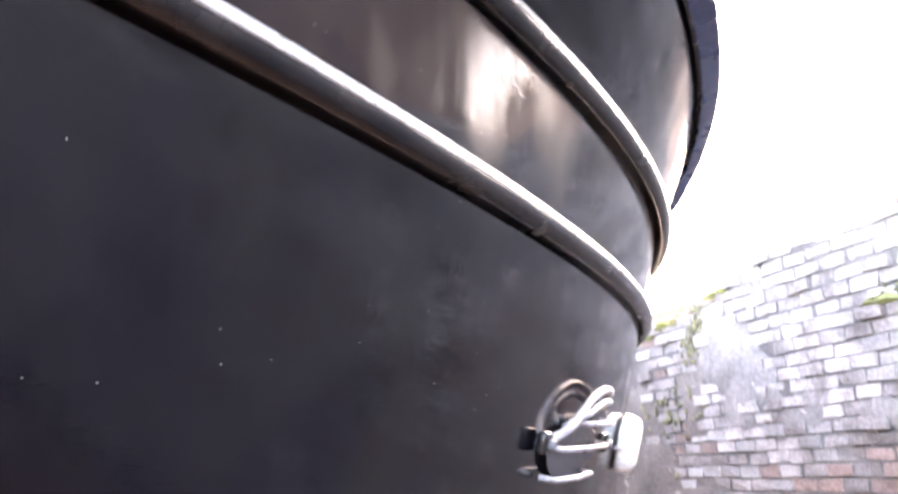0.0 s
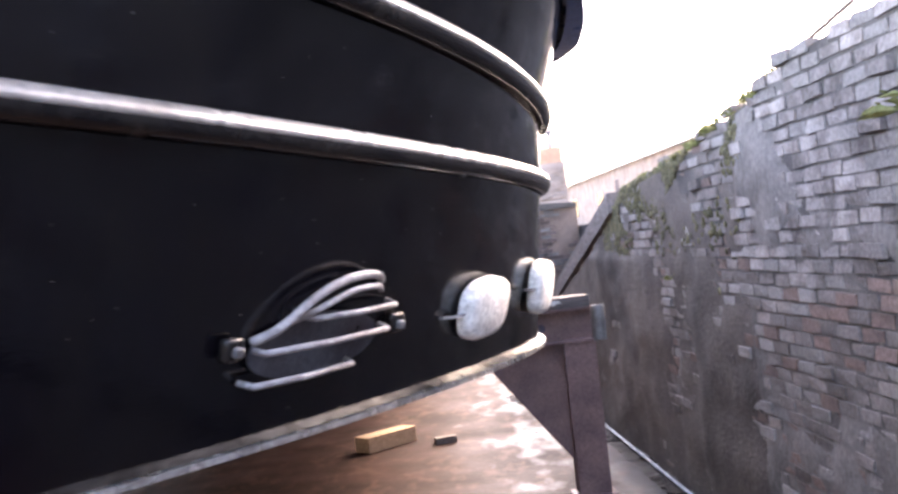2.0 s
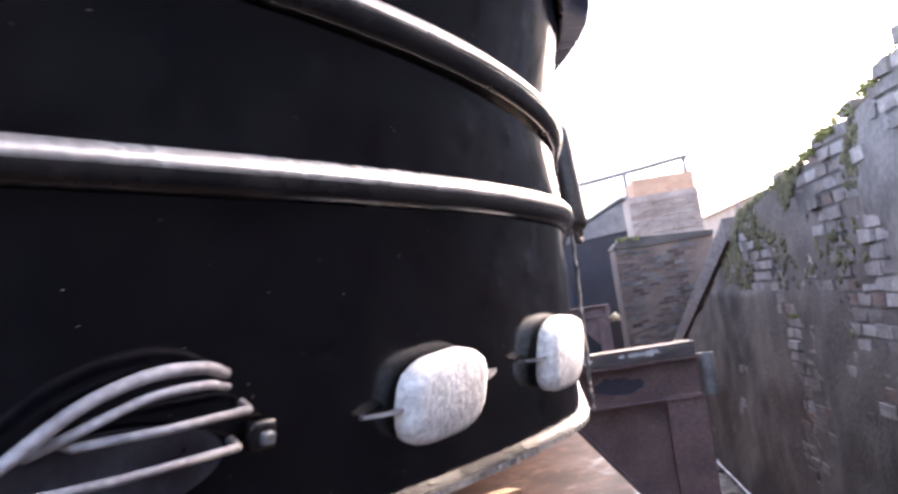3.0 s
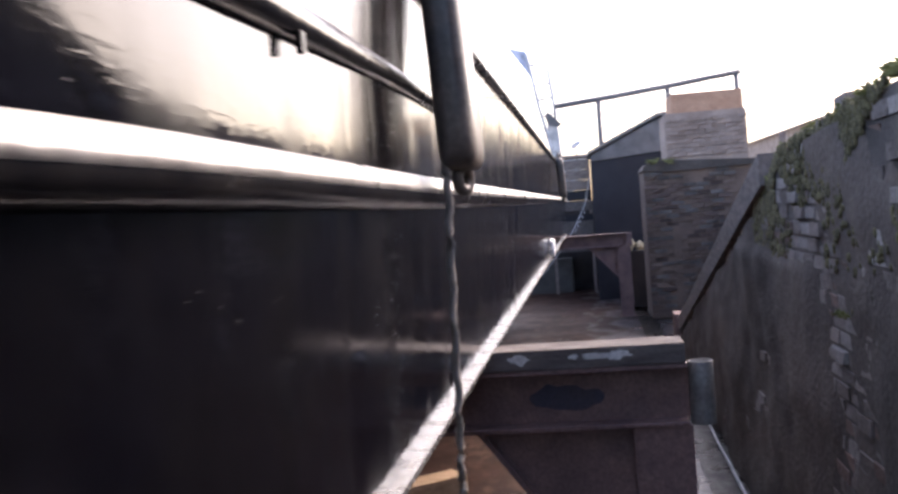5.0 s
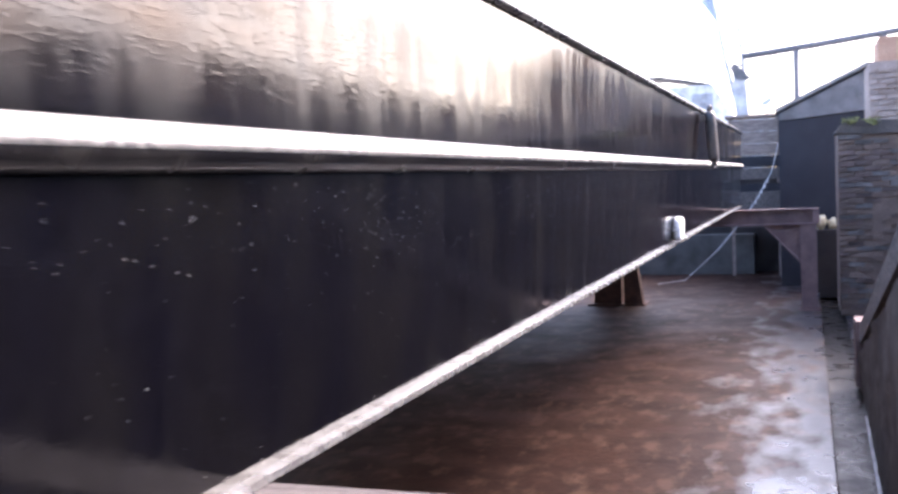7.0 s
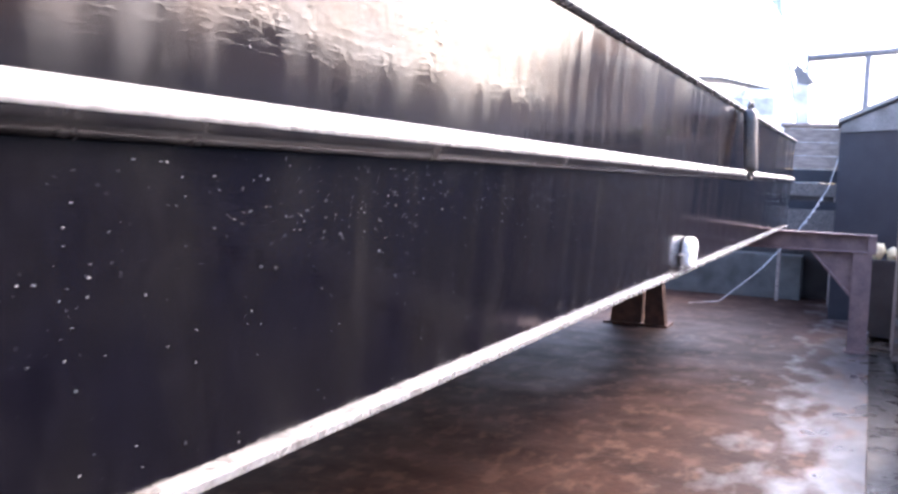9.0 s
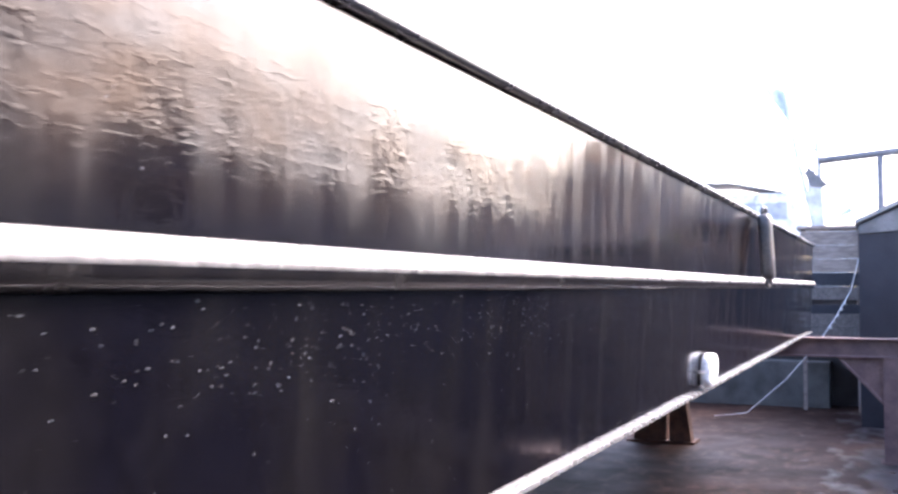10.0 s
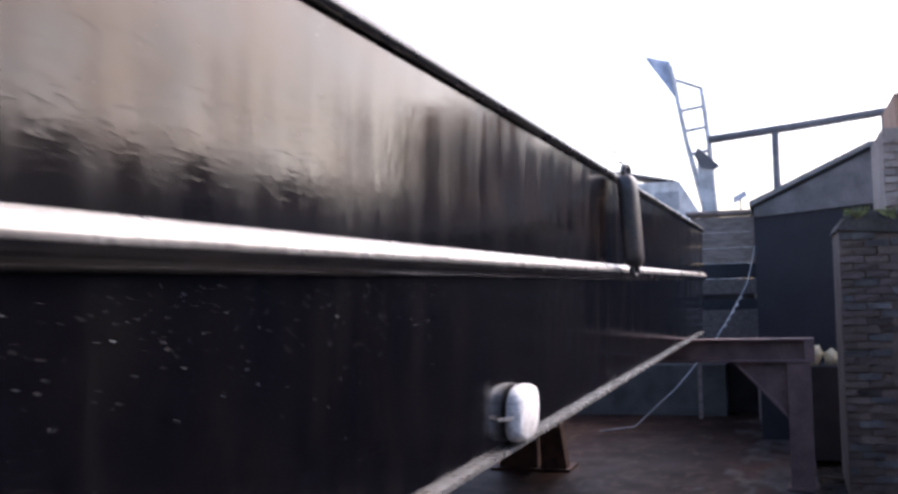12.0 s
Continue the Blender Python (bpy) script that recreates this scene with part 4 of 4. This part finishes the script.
# loose things on the floor
blk = thing("timber_block", "sawn timber block lying on the dock floor", "block", at=(-0.9, 9.8, FLOOR_Z))
part("block", box(-0.32, 0.32, -0.11, 0.11, 0, 0.16, 0.01, m=pose(-0.9, 9.75, FLOOR_Z, 0, 0, 40)), SAWN, blk)
st2 = thing("loose_brick", "dark brick lying on the dock floor", "brick", at=(-0.35, 9.5, FLOOR_Z))
part("brick_body", box(-0.11, 0.11, -0.05, 0.05, 0, 0.07, 0.006, m=pose(-0.3, 9.55, FLOOR_Z, 0, 0, 10)), BRICK, st2)
st3 = thing("pink_block", "pink concrete block at the foot of the ramp", "block", at=(1.6, 15.6, -1.2))
part("block_body", box(1.42, 1.68, 15.5, 15.9, -1.56, -0.92, 0.01), PINK, st3)
pipe = thing("thin_pipe", "thin pale pipe lying along the foot of the wall", "pipe", at=(1.44, 12, -1.6))
part("pipe_run", sweep([(1.40, 6.5, -1.61), (1.41, 9, -1.61), (1.42, 11.5, -1.61), (1.46, 14.5, -1.61)], ring(0.013, 7)), WHITE, pipe, smooth=True)
terrace = thing("brick_terrace", "long low brick building with a felt roof beyond the quay", "building", at=(10, 30, 0.6))
part("front_wall", box(9.0, 9.4, -10, 95, 0.6, 2.95), PALEBRICK, terrace)
part("roof", prism([(8.8, 2.95), (16.2, 2.95), (12.5, 4.05)], "y", -10.2, 95.2), ROOF, terrace)
for k in range(16):
    part("window", box(8.985, 9.02, -6 + 6.2 * k, -4.8 + 6.2 * k, 1.3, 2.2, 0.01), GLASS, terrace)
# out of view, added only so the bow's paint reflects something dark
boathouse = thing("boathouse", "unseen dark block added to darken reflections in the bow", "building", at=(4.6, -3, 0.6))
part("boathouse_wall", box(2.3, 7.5, -8.3, 2.1, 0.6, 3.2), DARKBRICK, boathouse)
part("boathouse_roof", prism([(2.0, 3.2), (7.8, 3.2), (4.9, 4.4)], "y", -8.6, 2.3), ROOF, boathouse)
batten = thing("loose_batten", "thin dark batten leaning over the wall top", "batten", at=(1.6, 3.8, 1.3))
part("batten_rod", sweep([(1.55, 4.35, 1.25), (1.62, 3.9, 1.36), (1.72, 3.4, 1.52), (1.8, 3.0, 1.66)], ring(0.012, 6)), TIMBER, batten)

# ---------------------------------------------------------------- weeds and moss


def weed(at, size, n, seed, lean=(-0.3, 0, 0)):
    rnd = random.Random(seed)
    w = thing("weed", "yellow-green weed growing from the wall", "weed", "weeds on the wall", at=at)
    bm = bmesh.new()
    for _ in range(n):
        d = Vector((rnd.uniform(-1, 1) + lean[0], rnd.uniform(-1, 1) + lean[1], rnd.uniform(0.1, 1.3))).normalized()
        p = Vector(at) + Vector((rnd.uniform(-0.4, 0.4), rnd.uniform(-1.6, 1.6), rnd.uniform(-0.3, 0.0))) * size
        l, wd = size * rnd.uniform(0.4, 1.1), size * rnd.uniform(0.06, 0.14)
        side = d.cross(Vector((rnd.uniform(-1, 1), rnd.uniform(-1, 1), 0.3))).normalized() * wd
        mid, tip = p + d * l * 0.55, p + d * l + Vector((0, 0, -0.25 * l))
        vs = [bm.verts.new(v) for v in (p, mid + side, tip, mid - side)]
        bm.faces.new(vs[:3]), bm.faces.new((vs[0], vs[2], vs[3]))
    part("leaves", bm, LEAF, w)
    return w


rw = random.Random(5)
for i, (y, size, n) in enumerate(((4.6, 0.1, 40), (5.0, 0.14, 70), (5.35, 0.12, 60), (5.7, 0.16, 80), (6.1, 0.15, 80), (6.5, 0.12, 60), (6.9, 0.14, 70), (7.5, 0.12, 60), (8.2, 0.1, 60), (8.65, 0.12, 60))):
    weed((WALL_X + 0.04, y, wall_top(y) - 0.02), size * 0.62, int(n * 2.2), i)
weed((WALL_X - 0.01, 3.25, 0.82), 0.14, 26, 40, (-0.8, 0, -0.2))
weed((WALL_X - 0.01, 7.0, 0.02), 0.06, 24, 41, (-0.8, 0, 0))
weed((1.6, 20.5, 1.18), 0.16, 60, 42, (-0.3, -0.4, 0))
weed((1.9, 20.55, 1.17), 0.14, 50, 43, (-0.3, -0.4, 0))
weed((-3, 31, 0.6), 0.6, 150, 44, (0, 0, 0))
bm = bmesh.new()
for _ in range(2600):
    y = rw.uniform(5.2, 9.6)
    top = wall_top(y)
    z = top - abs(rw.gauss(0, 0.28)) - 0.02
    if noise.noise(Vector((y * 1.3, z * 2.1, 3))) < 0.0 or z < -0.4:
        continue
    r = rw.uniform(0.007, 0.024)
    vs = bmesh.ops.create_icosphere(bm, subdivisions=1, radius=r)["verts"]
    for v in vs:
        k = 1 + 0.5 * noise.noise(v.co * 40 + Vector((y, z, 0)))
        v.co = Vector((v.co.x * 0.6 * k + WALL_X - 0.012, v.co.y * k + y, v.co.z * k * 1.3 + z))
tagged(part("moss", bm, MOSS), "patchy green moss clinging to the dock wall", "moss", kind="stuff")

# ---------------------------------------------------------------- bricks, last
B_L, B_H = 0.225, 0.078
kinds = [brick_mesh("brick", (0.1, 0.212, 0.064), m, 11 + i) for i, m in enumerate((BRICK, BRICK, BRICK2, BRICK, BRICK3, BRICK))]
rb = random.Random(9)
near_spots, far_boxes = [], []
for c in range(40):
    z = -1.58 + c * B_H
    for k in range(100):
        y = -5.9 + k * B_L + (B_L / 2 if c % 2 else 0)
        if z + 0.035 > wall_top(y) + rb.uniform(-0.05, 0.07) or y > 15.5:
            continue
        hole = noise.noise(Vector((y * 1.1, z * 1.6, 7.5)))
        worn = hole > 0.38 and y > 5.5
        if worn and rb.random() < 0.75:
            continue
        out = WALL_X + 0.038 - rb.uniform(0.0, 0.01) - (0.016 if rb.random() < 0.05 else 0)
        spot = (out + 0.01, y, z, 1, rb.uniform(0.94, 1.0), rb.uniform(0.92, 1.02))
        (near_spots if 5.5 < y < 8.3 and -0.42 < z else far_boxes).append(spot)
lay(dock_wall, "brick", kinds, near_spots[:300])


def joined(name, spots, mats, parent, label, size=(0.1, 0.212, 0.064)):
    verts, faces, idx = [], [], []
    corners = [(a, b, c) for a in (-0.5, 0.5) for b in (-0.5, 0.5) for c in (-0.5, 0.5)]
    quads = [(0, 1, 3, 2), (4, 6, 7, 5), (0, 4, 5, 1), (2, 3, 7, 6), (0, 2, 6, 4), (1, 5, 7, 3)]
    for x, y, z, sx, sy, sz in spots:
        n0, kind = len(verts), rb.randrange(len(mats))
        for a, b, c in corners:
            verts.append((x + a * size[0] * sx + rb.uniform(-0.006, 0.006), y + b * size[1] * sy + rb.uniform(-0.011, 0.011), z + c * size[2] * sz + rb.uniform(-0.007, 0.007)))
        faces += [tuple(n0 + i for i in q) for q in quads]
        idx += [kind] * 6
    me = bpy.data.meshes.new(name)
    me.from_pydata(verts, [], faces)
    for m in mats:
        me.materials.append(m)
    me.polygons.foreach_set("material_index", idx)
    me.update()
    ob = new(name, me)
    ob.parent = parent
    ob.matrix_parent_inverse = parent.matrix_basis.inverted()
    return tagged(ob, label, kind="stuff")


# paler bricks above a ragged line near z 0.1, up to about y 5.6
pale = [p for p in far_boxes if p[1] + 0.9 * noise.noise(Vector((p[1], p[2], 4))) < 5.6 and p[2] + 0.5 * noise.noise(Vector((p[1] * 0.8, p[2], 9))) > 0.1]
kept = set(pale)
joined("brick_courses", pale, [PALEUPPER, PALEUPPER, PALEUPPER, BRICK2], dock_wall, "courses of paler bricks high on the near wall")
joined("brick_courses", [p for p in far_boxes if p not in kept] + near_spots[300:], [BRICK, BRICK, BRICK, BRICK2, BRICK3], dock_wall, "courses of sooty bricks")
pil = []
for c in range(46):
    z = -1.5 + c * 0.075
    lo, hi, yy, mats = (1.43, 3.37, 20.53, 0) if z < 1.02 else (1.86, 3.24, 20.56, 1) if 1.2 < z < 1.98 else (1.99, 3.2, 20.58, 2) if 2.02 < z < 2.34 else (0, 0, 0, 0)
    if not yy:
        continue
    x = lo - (0.11 if c % 2 else 0)
    while x < hi - 0.02:
        a, b = max(lo, x), min(hi, x + 0.215)
        if b - a > 0.05 and (mats or x < lo + 0.3 or noise.noise(Vector((x * 1.4, 3, z * 1.4))) > -0.05):
            pil.append((mats, ((a + b) / 2, yy + 0.03 - rb.uniform(0, 0.02), z, (b - a) / 0.215 * 0.96, 1, 1)))
        x += 0.225
for k, mats in enumerate(([BRICK3, DARKBRICK, DARKBRICK, BRICK], [PALEBRICK], [ORANGE])):
    joined("brick_courses", [p for m, p in pil if m == k], mats, pillar, "courses of weathered bricks", (0.215, 0.1, 0.062))
